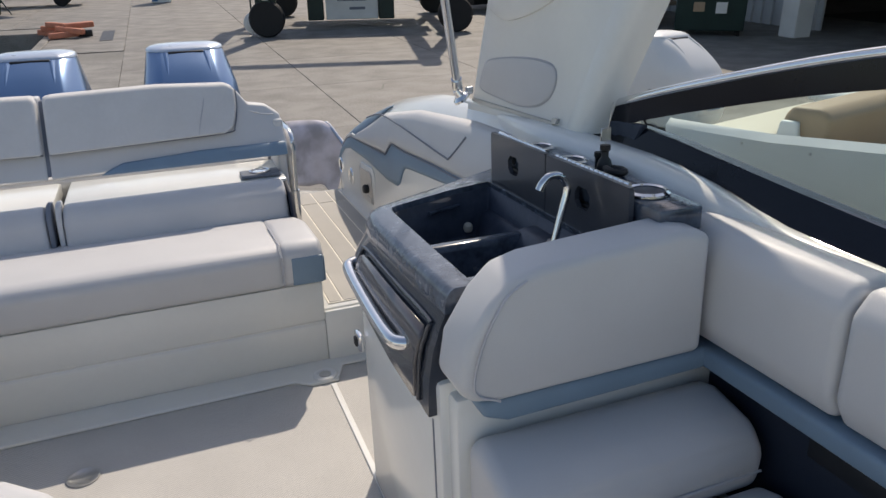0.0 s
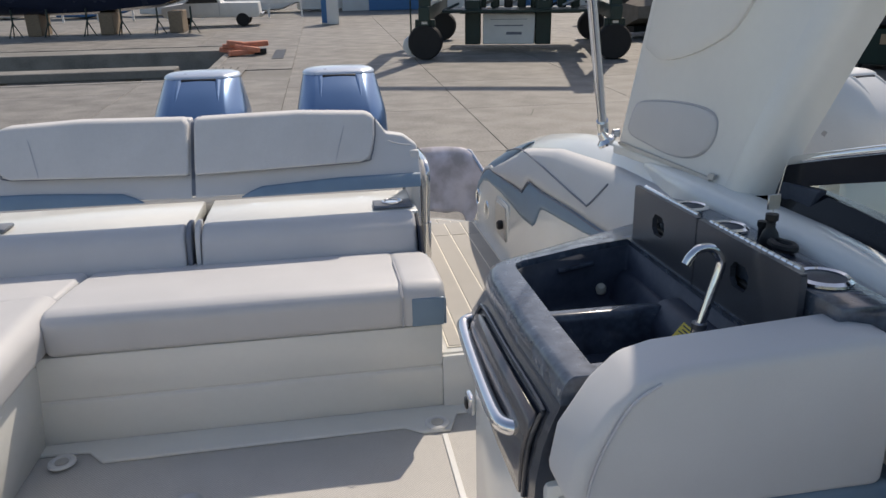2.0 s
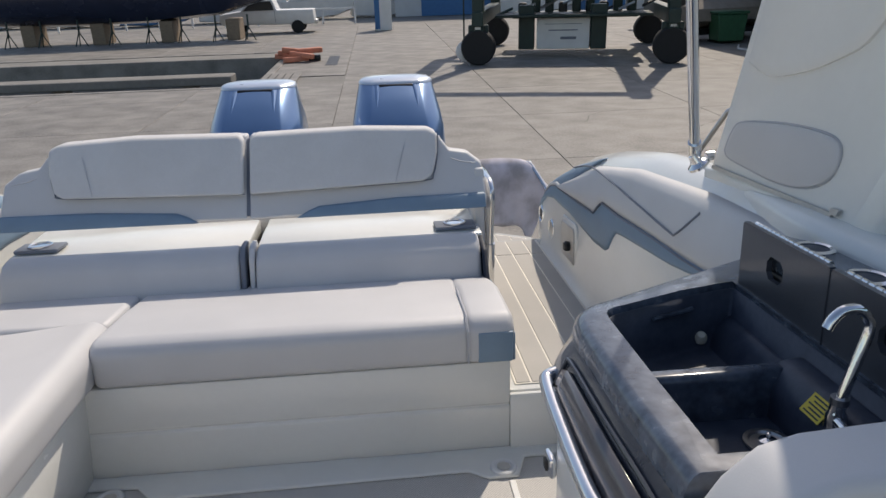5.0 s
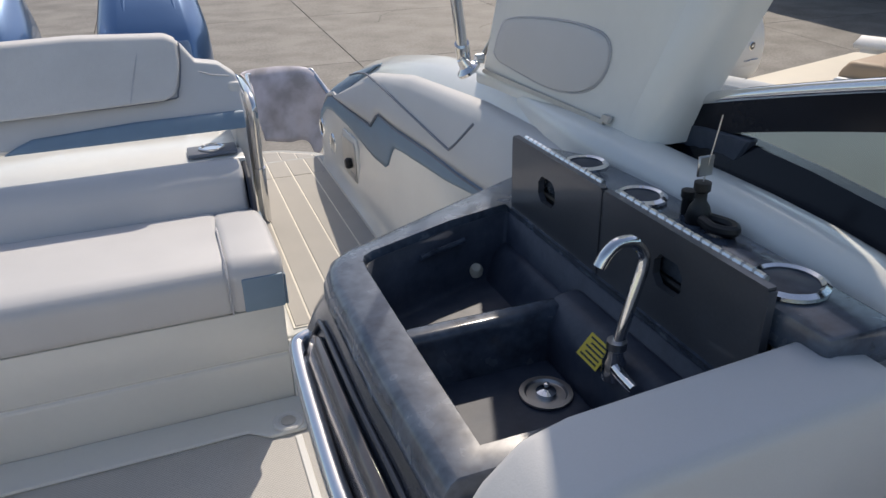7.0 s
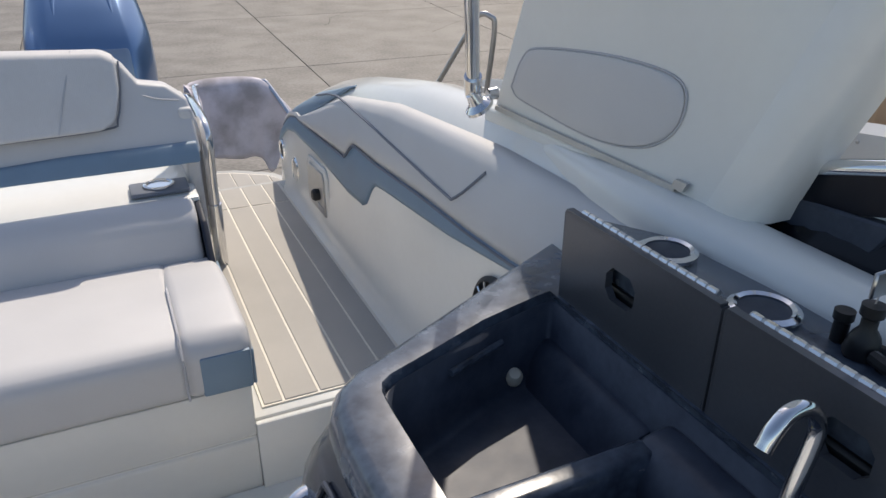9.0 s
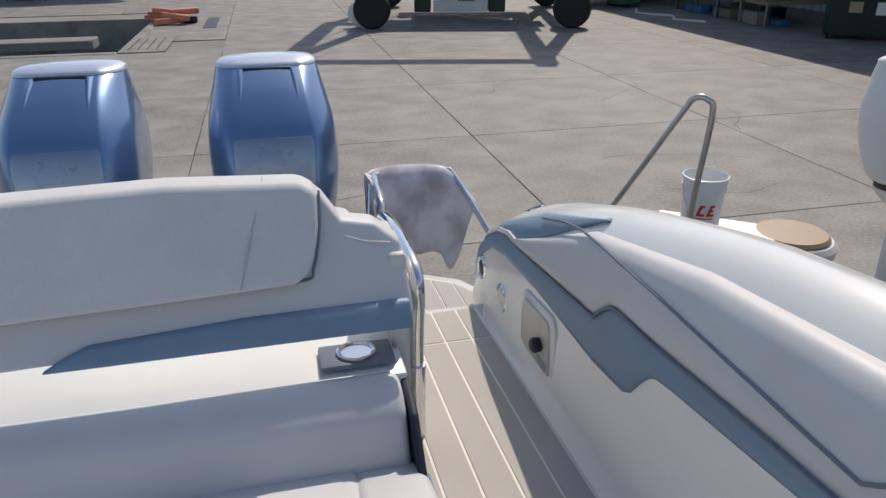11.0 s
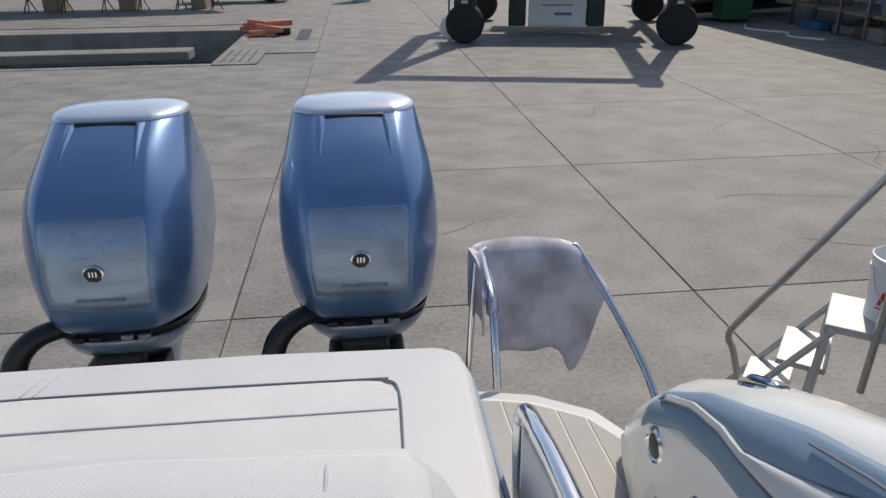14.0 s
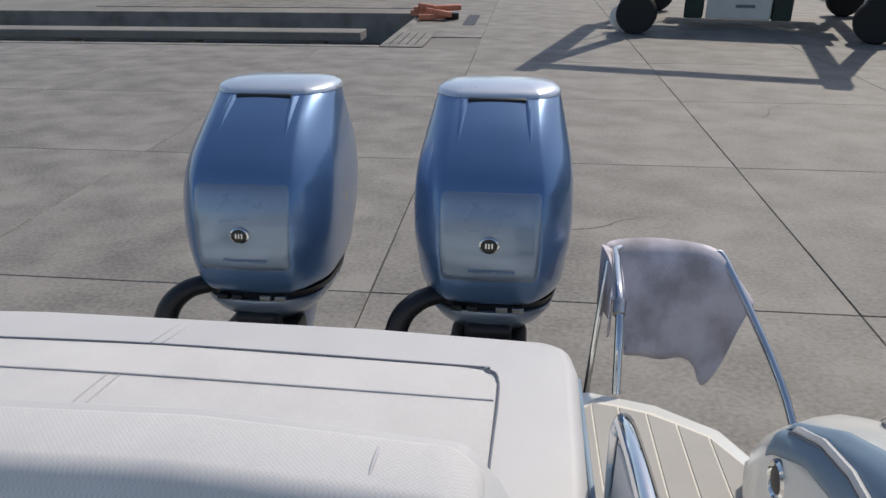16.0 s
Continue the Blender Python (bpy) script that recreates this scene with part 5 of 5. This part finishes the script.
# orange fenders
of = yard_thing("fender_pile", "stack of faded orange plastic barriers on the concrete", "barriers", -2.9, 30.2)
random.seed(8)
for i in range(6):
    part("barrier", box(-0.5, 0.5, -0.14, 0.14, 0, 0.2, 0.04, 2, m=pose(-0.35 + 0.22 * i * random.uniform(0.6, 1.1), random.uniform(-0.5, 0.5), 0.03 + 0.14 * (i % 3), random.uniform(-6, 6), random.uniform(-6, 6), random.uniform(-30, 30))), ORANGE, of)
part("barrier", box(0.55, 1.05, -0.15, 0.15, 0, 0.22, 0.03, 2), BLACK, of)


def tyre(parent, x, y, r, wid):
    t = part("wheel", turned([(r * 0.55, -wid / 2), (r * 0.92, -wid / 2), (r, -wid * 0.35), (r, wid * 0.35), (r * 0.92, wid / 2), (r * 0.55, wid / 2)], pose(x, y, r, 90), 28), RUBBER, parent, "black rubber tyre")
    part("rim", turned([(0.08 * r, -wid * 0.3), (r * 0.56, -wid * 0.42), (r * 0.56, wid * 0.42), (0.08 * r, wid * 0.3)], pose(x, y, r, 90), 20), GREEN, t)


# travel lift
tl = yard_thing("travel_lift", "dark green boat hoist on rubber tyres", "boat hoist", 8.2, 29.4, turn=-14)
LX, LY = 3.35, 3.6
for sx in (-1, 1):
    part("top_beam", box(sx * LX - 0.25, sx * LX + 0.25, -LY - 0.8, LY + 0.8, 6.3, 6.9, 0.03, 1), GREEN, tl)
    part("bottom_beam", box(sx * LX - 0.2, sx * LX + 0.2, -LY - 0.4, LY + 0.4, 1.35, 1.85, 0.03, 1), GREEN, tl)
    for sy in (-1, 1):
        part("leg", box(sx * LX - 0.2, sx * LX + 0.2, sy * LY - 0.25, sy * LY + 0.25, 0.85, 6.4, 0.03, 1), GREEN, tl)
        tyre(tl, sx * LX, sy * LY, 0.62, 0.55)
        part("fork", box(sx * LX - 0.36, sx * LX + 0.36, sy * LY - 0.12, sy * LY + 0.12, 0.95, 1.4, 0.03, 1), GREEN, tl)
        part("reflector", box(sx * LX - 0.1, sx * LX + 0.1, sy * LY - 0.262, sy * LY - 0.252, 1.25, 1.6), WHITE, tl)
part("cross_beam", box(-LX, LX, LY + 0.1, LY + 0.6, 6.35, 6.85, 0.03, 1), GREEN, tl)
part("cross_beam", box(-LX, LX, -LY - 0.5, -LY - 0.1, 6.35, 6.75, 0.03, 1), GREEN, tl)
part("deck", box(-2.4, 2.6, 0.8, 2.6, 1.3, 1.5, 0.02, 1), GREEN, tl)
for xx in (-1.75, 0.98):
    part("hanger", box(xx - 0.3, xx + 0.3, -1.3, -0.5, 0.28, 1.9, 0.03, 1), GREEN, tl)
eb = part("engine_box", box(-1.35, 0.65, -1.4, -0.2, 0.30, 1.45, 0.03, 1), WHITE, tl, "white engine cover")
part("letter_bar", box(-0.9, 0.2, -1.42, -1.404, 0.98, 1.02), PIPING, eb)
part("letter_bar", box(-0.45, 0.15, -1.42, -1.404, 0.66, 0.76), PIPING, eb)
part("panel_line", box(-1.05, 0.35, -1.415, -1.404, 1.22, 1.235), PIPING, eb)
for i in range(9):
    part("machinery", box(-2.2 + 0.55 * i, -1.85 + 0.55 * i, 1.0, 1.8, 1.5, 1.9 + 0.35 * ((i * 7) % 3), 0.05, 1), GREEN if i % 3 else BLACK, tl)
for i in range(14):
    zz = 1.55 + 0.13 * ((i * 5) % 9)
    part("pipe_run", tube([(-2.9 + 0.42 * i, -1.3 + 0.2 * (i % 4), zz), (-2.3 + 0.42 * i, -1.0 + 0.25 * (i % 3), zz + 0.25)], 0.05, 6), random.choice((BLACK, GREEN, STEEL)), tl)
part("walkway", box(-2.9, 2.9, -1.9, -0.2, 1.5, 1.6, 0.02, 1), GREEN, tl)
part("upper_walkway", box(-3.0, 3.0, -1.6, 1.6, 2.9, 3.1, 0.02, 1), GREEN, tl)
part("cable_drum", turned([(0.3, -0.4), (0.3, 0.4)], pose(0.5, 1.4, 2.3, 0, 90), 16), STEEL, tl)
for xx in (-2.2, -0.6, 1.5, 2.6):
    part("sling", tube([(xx, 2.7, 6.4), (xx + 0.1, 2.7, 2.2)], 0.05, 6), BLACK, tl)
part("ladder_rail", tube([(-LX - 0.6, -LY + 0.6, 0.5), (-LX - 0.6, -LY + 0.6, 2.6)], 0.03, 6), GREEN, tl)
part("hose_coil", turned([(0.3, -0.05), (0.38, 0), (0.3, 0.05)], pose(-LX - 0.5, -LY + 0.3, 0.45, 90), 18), WHITE, tl)

# boat on stands
bb = yard_thing("yacht_on_stands", "navy-hulled yacht propped on jack stands", "yacht", -10.5, 42.5)
rings = []
for x, hw, kz, tz in ((-9, 1.6, 1.0, 2.9), (-5, 1.8, 0.95, 3.0), (-1, 1.7, 1.0, 3.2), (2.5, 1.2, 1.3, 3.5), (5.0, 0.5, 2.0, 3.8), (6.4, 0.05, 3.2, 4.0)):
    rings.append([(x, -hw, tz), (x, -hw * 0.95, (tz + kz) / 2), (x, -hw * 0.5, kz + 0.15), (x, 0, kz), (x, hw * 0.5, kz + 0.15), (x, hw * 0.95, (tz + kz) / 2), (x, hw, tz)])
part("hull", loft(rings), HULL_NAVY, bb)
part("deckhouse", prism([(-8.5, 3.0), (-8.5, 4.6), (-3.0, 4.7), (0.5, 3.9), (3.0, 3.5)], "y", -1.1, 1.1, 0.1, 2), WHITE, bb, "white deckhouse")
part("stripe", box(-9, 2.0, -1.83, -1.74, 2.75, 2.95), WHITE, bb)
for x in (-7.5, -3.9, -0.3, 3.2):
    part("keel_block", box(x - 0.35, x + 0.35, -0.8, 0.8, 0, 1.1, 0.03, 1), WOOD, bb)
    for dx in (-0.8, 0.9):
        s_ = part("jack_stand", tube([(x + dx, -1.25, 0.55), (x + dx, -1.2, 1.35)], 0.05, 6), GREEN, bb)
        for a in range(3):
            part("stand_leg", tube([(x + dx, -1.25, 0.75), (x + dx + 0.35 * math.cos(a * 2.1), -1.25 + 0.35 * math.sin(a * 2.1), 0.0)], 0.03, 5), GREEN, s_)

# pickup truck
pt = yard_thing("pickup_truck", "white pickup truck parked in the yard", "truck", -5.9, 46.0)
part("body", prism([(-2.6, 0.55), (-2.75, 0.8), (-2.7, 1.15), (-1.5, 1.3), (-0.9, 1.9), (0.4, 1.92), (0.6, 1.32), (2.7, 1.32), (2.75, 0.6), (2.6, 0.5)], "y", -0.95, 0.95, 0.06, 2), WHITE, pt)
part("side_window", prism([(-1.35, 1.32), (-0.85, 1.82), (0.3, 1.84), (0.45, 1.34)], "y", -0.965, -0.952), DARKGLASS, pt)
part("door_line", box(0.48, 0.5, -0.956, -0.951, 0.65, 1.3), PIPING, pt)
for x in (-1.75, 1.75):
    for y in (-0.85, 0.85):
        t = part("wheel", turned([(0.2, -0.13), (0.36, -0.13), (0.38, -0.08), (0.38, 0.08), (0.36, 0.13), (0.2, 0.13)], pose(x, y, 0.38, 90), 20), RUBBER, pt)
        part("rim", turned([(0.04, -0.1), (0.21, -0.12), (0.21, 0.12), (0.04, 0.1)], pose(x, y, 0.38, 90), 16), STEEL, t)
part("bumper", box(2.7, 2.9, -0.9, 0.9, 0.5, 0.72, 0.03, 1), STEEL, pt)

# fuel pump, bins, pallets, clutter along the back
fp = yard_thing("fuel_pump", "blue and white pump cabinet at the yard's edge", "pump", 0.9, 45.0)
part("cabinet", box(-0.5, 0.5, -0.4, 0.4, 0, 2.2, 0.04, 1), WHITE, fp)
part("panel", box(-0.5, -0.2, -0.41, -0.40, 0.1, 2.0), BLUE_PAINT, fp, "blue panel")
wb_ = yard_thing("wheelie_bin", "green plastic wheelie bin", "bin", 15.4, 31.0)
part("bin", prism([(-0.55, 0.1), (-0.65, 1.2), (0.65, 1.2), (0.55, 0.1)], "y", -0.5, 0.5, 0.05, 1), GREEN_BIN, wb_)
part("bin_lid", box(-0.7, 0.7, -0.55, 0.55, 1.2, 1.32, 0.04, 1), GREEN_BIN, wb_)
dp = yard_thing("dumpster", "dark green steel dumpster with paper signs", "dumpster", 18.0, 20.4, turn=-38)
part("body", prism([(-0.7, 0.18), (-0.85, 1.25), (0.85, 1.45), (0.7, 0.18)], "x", -1.1, 1.1, 0.03, 1), GREEN, dp)
part("bin_lid", box(-1.15, 1.15, -0.9, 0.9, 1.42, 1.5, 0.03, 1, m=pose(0, 0, 0, 4)), BLACK, dp)
part("sign", box(0.15, 0.5, -0.835, -0.825, 0.75, 1.1), WHITE, dp, "white paper sign")
part("sign", box(-0.55, -0.2, -0.835, -0.825, 0.8, 1.1), TAN, dp, "brown paper sign")
for x in (-0.95, 0.95):
    for y in (-0.5, 0.5):
        part("castor", turned([(0.02, -0.05), (0.09, -0.05), (0.09, 0.05), (0.02, 0.05)], pose(x, y, 0.09, 0, 90), 12), RUBBER, dp)

# shed on the port side
sh = yard_thing("work_shed", "open corrugated work shed with a dark interior", "shed", 19.6, 18.5)
part("post", box(0.0, 0.7, -0.35, 0.35, 0, 6, 0.03, 1), WHITE, sh, "white painted portal post")
part("post", box(0.0, 0.7, -14.0, -13.3, 0, 6, 0.03, 1), WHITE, sh)
part("roof", box(-2.9, 16, -15, 26, 6.0, 6.3), METALWALL, sh)
part("fascia", box(-0.3, 0.1, -15, 26, 4.6, 6.0), METALWALL, sh)
part("back_wall", box(15.6, 16, -15, 26, 0, 6.0), METALWALL, sh)
part("end_wall", box(0, 16, -15.2, -15, 0, 6.0), METALWALL, sh)
part("end_wall", box(0, 16, 26, 26.2, 0, 6.0), METALWALL, sh)
first = part("wall_rib", box(2.2, 2.3, 0, 0.25, 0, 4.7), METALWALL, sh)
first.location.y = 1.0
for i in range(1, 40):
    rib = new("wall_rib", first.data)
    rib.parent = sh
    rib.location.y = 1.0 + 0.5 * i
part("inner_wall", box(2.3, 2.4, 0.8, 26, 0, 6.0), METALWALL, sh)
ld = yard_thing("step_ladder", "aluminium ladder standing inside the shed", "ladder", 23.0, 15.6)
for x in (-0.25, 0.25):
    part("rail", tube([(x, 0, 0), (x * 0.8, 0.5, 2.6)], 0.03, 6), ALU, ld)
for i in range(7):
    part("rung", tube([(-0.25, 0.06 * i, 0.3 + 0.32 * i), (0.25, 0.06 * i, 0.3 + 0.32 * i)], 0.02, 6), ALU, ld)
random.seed(21)
rk = yard_thing("timber_rack", "loaded rack of timber and boat parts beside the shed", "rack", 18.2, 26.0, turn=-4)
for i in range(5):
    part("upright", box(-1.4, -1.3, -3 + 1.6 * i, -2.9 + 1.6 * i, 0, 3.0), STEEL, rk)
    part("bench_top", box(-1.6, 0.8, -3.3 + 1.6 * i, -2.0 + 1.6 * i, 0.75, 0.85), WOOD, rk)
for i in range(34):
    x, y, z = random.uniform(-1.3, 0.6), random.uniform(-3.2, 4.2), random.choice((0.0, 0.85, 1.6, 2.2))
    part("stored_piece", box(x - random.uniform(0.1, 0.4), x + 0.3, y - random.uniform(0.2, 0.9), y + 0.4, z, z + random.uniform(0.12, 0.5), 0.03, 1), random.choice((WOOD, CANVAS, ALU, BLACK, BLUE_PAINT)), rk)
cb = yard_thing("covered_boat", "small boat under a tan canvas cover", "covered boat", 16.6, 33.0, turn=20)
rings = []
for x, hw, h in ((-3, 0.9, 1.5), (-1.5, 1.2, 2.2), (0, 1.3, 2.4), (1.6, 1.0, 2.1), (3.2, 0.15, 1.8)):
    rings.append([(x, -hw, 0.9), (x, -hw * 0.95, 1.4), (x, 0, h), (x, hw * 0.95, 1.4), (x, hw, 0.9), (x, 0, 0.5)])
part("cover", loft(rings), CANVAS, cb)
part("trailer", box(-3, 3, -0.7, 0.7, 0.3, 0.55), BLACK, cb)
hs_ = yard_thing("pressure_hose", "pale hose lying on the concrete by the rack", "hose", 15.6, 27.0)
part("hose", tube([(0, -2, 0.03), (-0.6, -1, 0.03), (-0.2, 0, 0.03), (-0.9, 1.2, 0.03), (-0.3, 2.6, 0.03)], 0.04, 6, curved=6), WHITE, hs_)

# far edge: sheds, fence, moored boats, masts, trees
fw = yard_thing("boat_shed", "long low boat shed beyond the yard", "building", 14, 58)
part("wall", box(-12, 26, 0, 8, 0, 5), METALWALL, fw)
part("roof", prism([(-1, 5), (4, 6.5), (9, 5)], "x", -12.5, 26.5), GREEN, fw)
for i in range(6):
    part("door", box(-10 + 6 * i, -6 + 6 * i, -0.06, -0.01, 0, 4), BLACK if i % 2 else BLUE_PAINT, fw)
random.seed(5)
for i in range(9):
    x = -32 + 5.6 * i
    mb = yard_thing("moored_boat", "white motorboat at the far moorings", "boat", x, 56 + random.uniform(0, 4), "moored boats", random.uniform(-25, 25))
    rings = []
    for xx, hw, k, t in ((-3, 1.0, 0.2, 1.3), (-1, 1.2, 0.1, 1.35), (1.5, 0.9, 0.3, 1.5), (3.4, 0.1, 1.0, 1.8)):
        rings.append([(xx, -hw, t), (xx, -hw * 0.8, k), (xx, 0, k - 0.1), (xx, hw * 0.8, k), (xx, hw, t)])
    part("hull", loft(rings), random.choice((WHITE, WHITE, HULL_NAVY, BLUE_PAINT)), mb)
    part("cabin", prism([(-2, 1.3), (-1.8, 2.5), (0.3, 2.5), (1.4, 1.5)], "y", -0.8, 0.8, 0.06, 1), WHITE, mb)
    if i % 2:
        part("mast", tube([(0, 0, 1.3), (0, 0, 9)], 0.06, 6), ALU, mb)
fn = yard_thing("dock_rail", "low pale rail along the far quay", "rail", -18, 52.5)
for i in range(16):
    part("post", box(-16 + 2.2 * i, -15.88 + 2.2 * i, -0.06, 0.06, 0, 1.0), WHITE, fn)
part("rail", box(-16, 17, -0.05, 0.05, 0.95, 1.05), WHITE, fn)
for i, (x, y, h) in enumerate(((-3, 62, 6), (4, 66, 7), (24, 64, 8), (-20, 70, 7), (12, 68, 6.5), (30, 45, 7))):
    tr_ = yard_thing("tree", "broad green tree behind the moorings", "tree", x, y, "far trees")
    random.seed(40 + i)
    part("trunk", tube([(0, 0, 0), (0.1, 0, h * 0.3), (0.0, 0.1, h * 0.6)], 0.18, 7, curved=3), WOOD, tr_)
    for k in range(4):
        a = k * 1.6 + i
        part("limb", tube([(0.05, 0, h * 0.35), (math.cos(a) * h * 0.15, math.sin(a) * h * 0.15, h * 0.55), (math.cos(a) * h * 0.26, math.sin(a) * h * 0.26, h * 0.72)], 0.07, 6, curved=3), WOOD, tr_)
    verts, faces = [], []
    for k in range(1500):
        a, b, rr = random.uniform(0, 6.283), random.uniform(-1, 1), random.uniform(0.45, 1) ** 0.6
        c = Vector((math.cos(a) * math.sqrt(1 - b * b) * h * 0.38, math.sin(a) * math.sqrt(1 - b * b) * h * 0.38, b * h * 0.3)) * rr
        c *= 0.75 + 0.45 * noise.noise(c * 0.9 + Vector((i, 0, 0)))
        c.z += h * 0.68
        u = Vector((random.gauss(0, 1), random.gauss(0, 1), random.gauss(0, 1))).normalized() * 0.22
        v = u.orthogonal().normalized() * 0.12
        n0 = len(verts)
        verts += [c - u, c + v, c + u, c - v]
        faces.append((n0, n0 + 1, n0 + 2, n0 + 3))
    me = bpy.data.meshes.new("crown")
    me.from_pydata(verts, [], faces)
    me.materials.append(LEAF)
    cr = new("crown", me)
    cr.parent = tr_

# ================= pieces =================
# decking strips between pale caulk lines
bm = box(0.826, 1.255, 2.165, 3.80, 0.2215, 0.2265, 0.001, 1)
part("caulk_bed", bm, CAULK, deck, "cream caulk lines")
strips = [0.83, 0.885, 0.98, 1.075, 1.17, 1.245]
for a, b_ in zip(strips, strips[1:]):
    part("plank", box(a + 0.0035, b_ - 0.0035, 2.172, 3.55, 0.2225, 0.2290, 0.0015, 1), TEAK, deck)
    part("plank", box(a + 0.0035, b_ - 0.0035, 3.558, 3.795, 0.2225, 0.2290, 0.0015, 1), TEAK, deck)
pb = [(0.86, 3.90), (1.36, 3.90), (1.44, 4.2), (1.42, 4.43), (1.35, 4.57), (1.18, 4.69), (0.97, 4.755), (0.86, 4.62)]
part("caulk_bed", prism(pb, "z", -0.007, -0.002), CAULK, plat_ob, "cream caulk lines")
for i in range(6):
    x0 = 0.868 + 0.096 * i
    x1 = min(1.43, x0 + 0.089)
    yo = lambda x: lerp_table([(0.86, 4.60), (0.97, 4.735), (1.18, 4.67), (1.35, 4.55), (1.43, 4.4)], x)
    part("plank", prism([(x0, 3.905 if x0 < 1.35 else 4.2), (x1, 3.905 if x1 < 1.37 else 4.22), (x1, yo(x1)), (x0, yo(x0))], "z", -0.006, 0.002, 0.001, 1), TEAK, plat_ob)

# concrete slabs of the yard
jb = part("joint_bed", box(-38, 38, -14, PY0 - 0.32, -0.05, -0.012), JOINT, gr_ob)
SX, SY, OX, OY = 4.4, 4.25, 3.7, 8.49
meshes = {}


def slab(x0, x1, y0, y1):
    key = (round(x1 - x0, 2), round(y1 - y0, 2))
    if key not in meshes:
        w2, h2 = key[0] / 2 - 0.007, key[1] / 2 - 0.007
        b2 = box(-w2, w2, -h2, h2, -0.06, 0.0, 0.006, 1)
        ob = part("slab", b2, CONCRETE, gr_ob)
        meshes[key] = ob.data
    else:
        ob = new("slab", meshes[key])
        ob.parent = gr_ob
    ob.location = ((x0 + x1) / 2, (y0 + y1) / 2, 0)


for i in range(-5, 5):
    for j in range(-3, 10):
        x0, y0 = OX + SX * i, OY + SY * j
        x1, y1 = x0 + SX, y0 + SY
        if y1 > PY0 - 0.3 and x0 < PX1 + 0.3:
            if y0 < PY0 - 0.3:
                y1 = PY0 - 0.31
            elif x1 > PX1 + 0.4 and y0 < PY1:
                x0 = PX1 + 0.31
            elif y0 < PY1 + 0.3:
                continue
        slab(x0, x1, y0, y1)

# hairline cracks
random.seed(77)
for cx, cy, ang, n in ((5.2, 11.0, 0.1, 9), (6.8, 14.5, 1.2, 10), (5.5, 9.6, -0.2, 8), (1.2, 10.2, 0.3, 6), (8.2, 12.0, 0.9, 9), (-4.0, 14.0, 0.0, 8), (9.5, 17.5, 0.2, 8), (4.9, 15.8, 1.0, 7)):
    verts, faces = [], []
    x, y, a = cx, cy, ang
    for k in range(n):
        wd = 0.007 * (1 - k / n) + 0.002
        verts += [(x - wd * math.sin(a), y + wd * math.cos(a), 0.0015), (x + wd * math.sin(a), y - wd * math.cos(a), 0.0015)]
        if k:
            faces.append((2 * k - 2, 2 * k - 1, 2 * k + 1, 2 * k))
        a += random.uniform(-0.5, 0.5)
        step = random.uniform(0.12, 0.4)
        x, y = x + step * math.cos(a), y + step * math.sin(a)
        a = ang + (a - ang) * 0.6
    me = bpy.data.meshes.new("crack")
    me.from_pydata(verts, [], faces)
    me.materials.append(JOINT)
    ck_ob = new("crack", me)
    ck_ob.parent = gr_ob
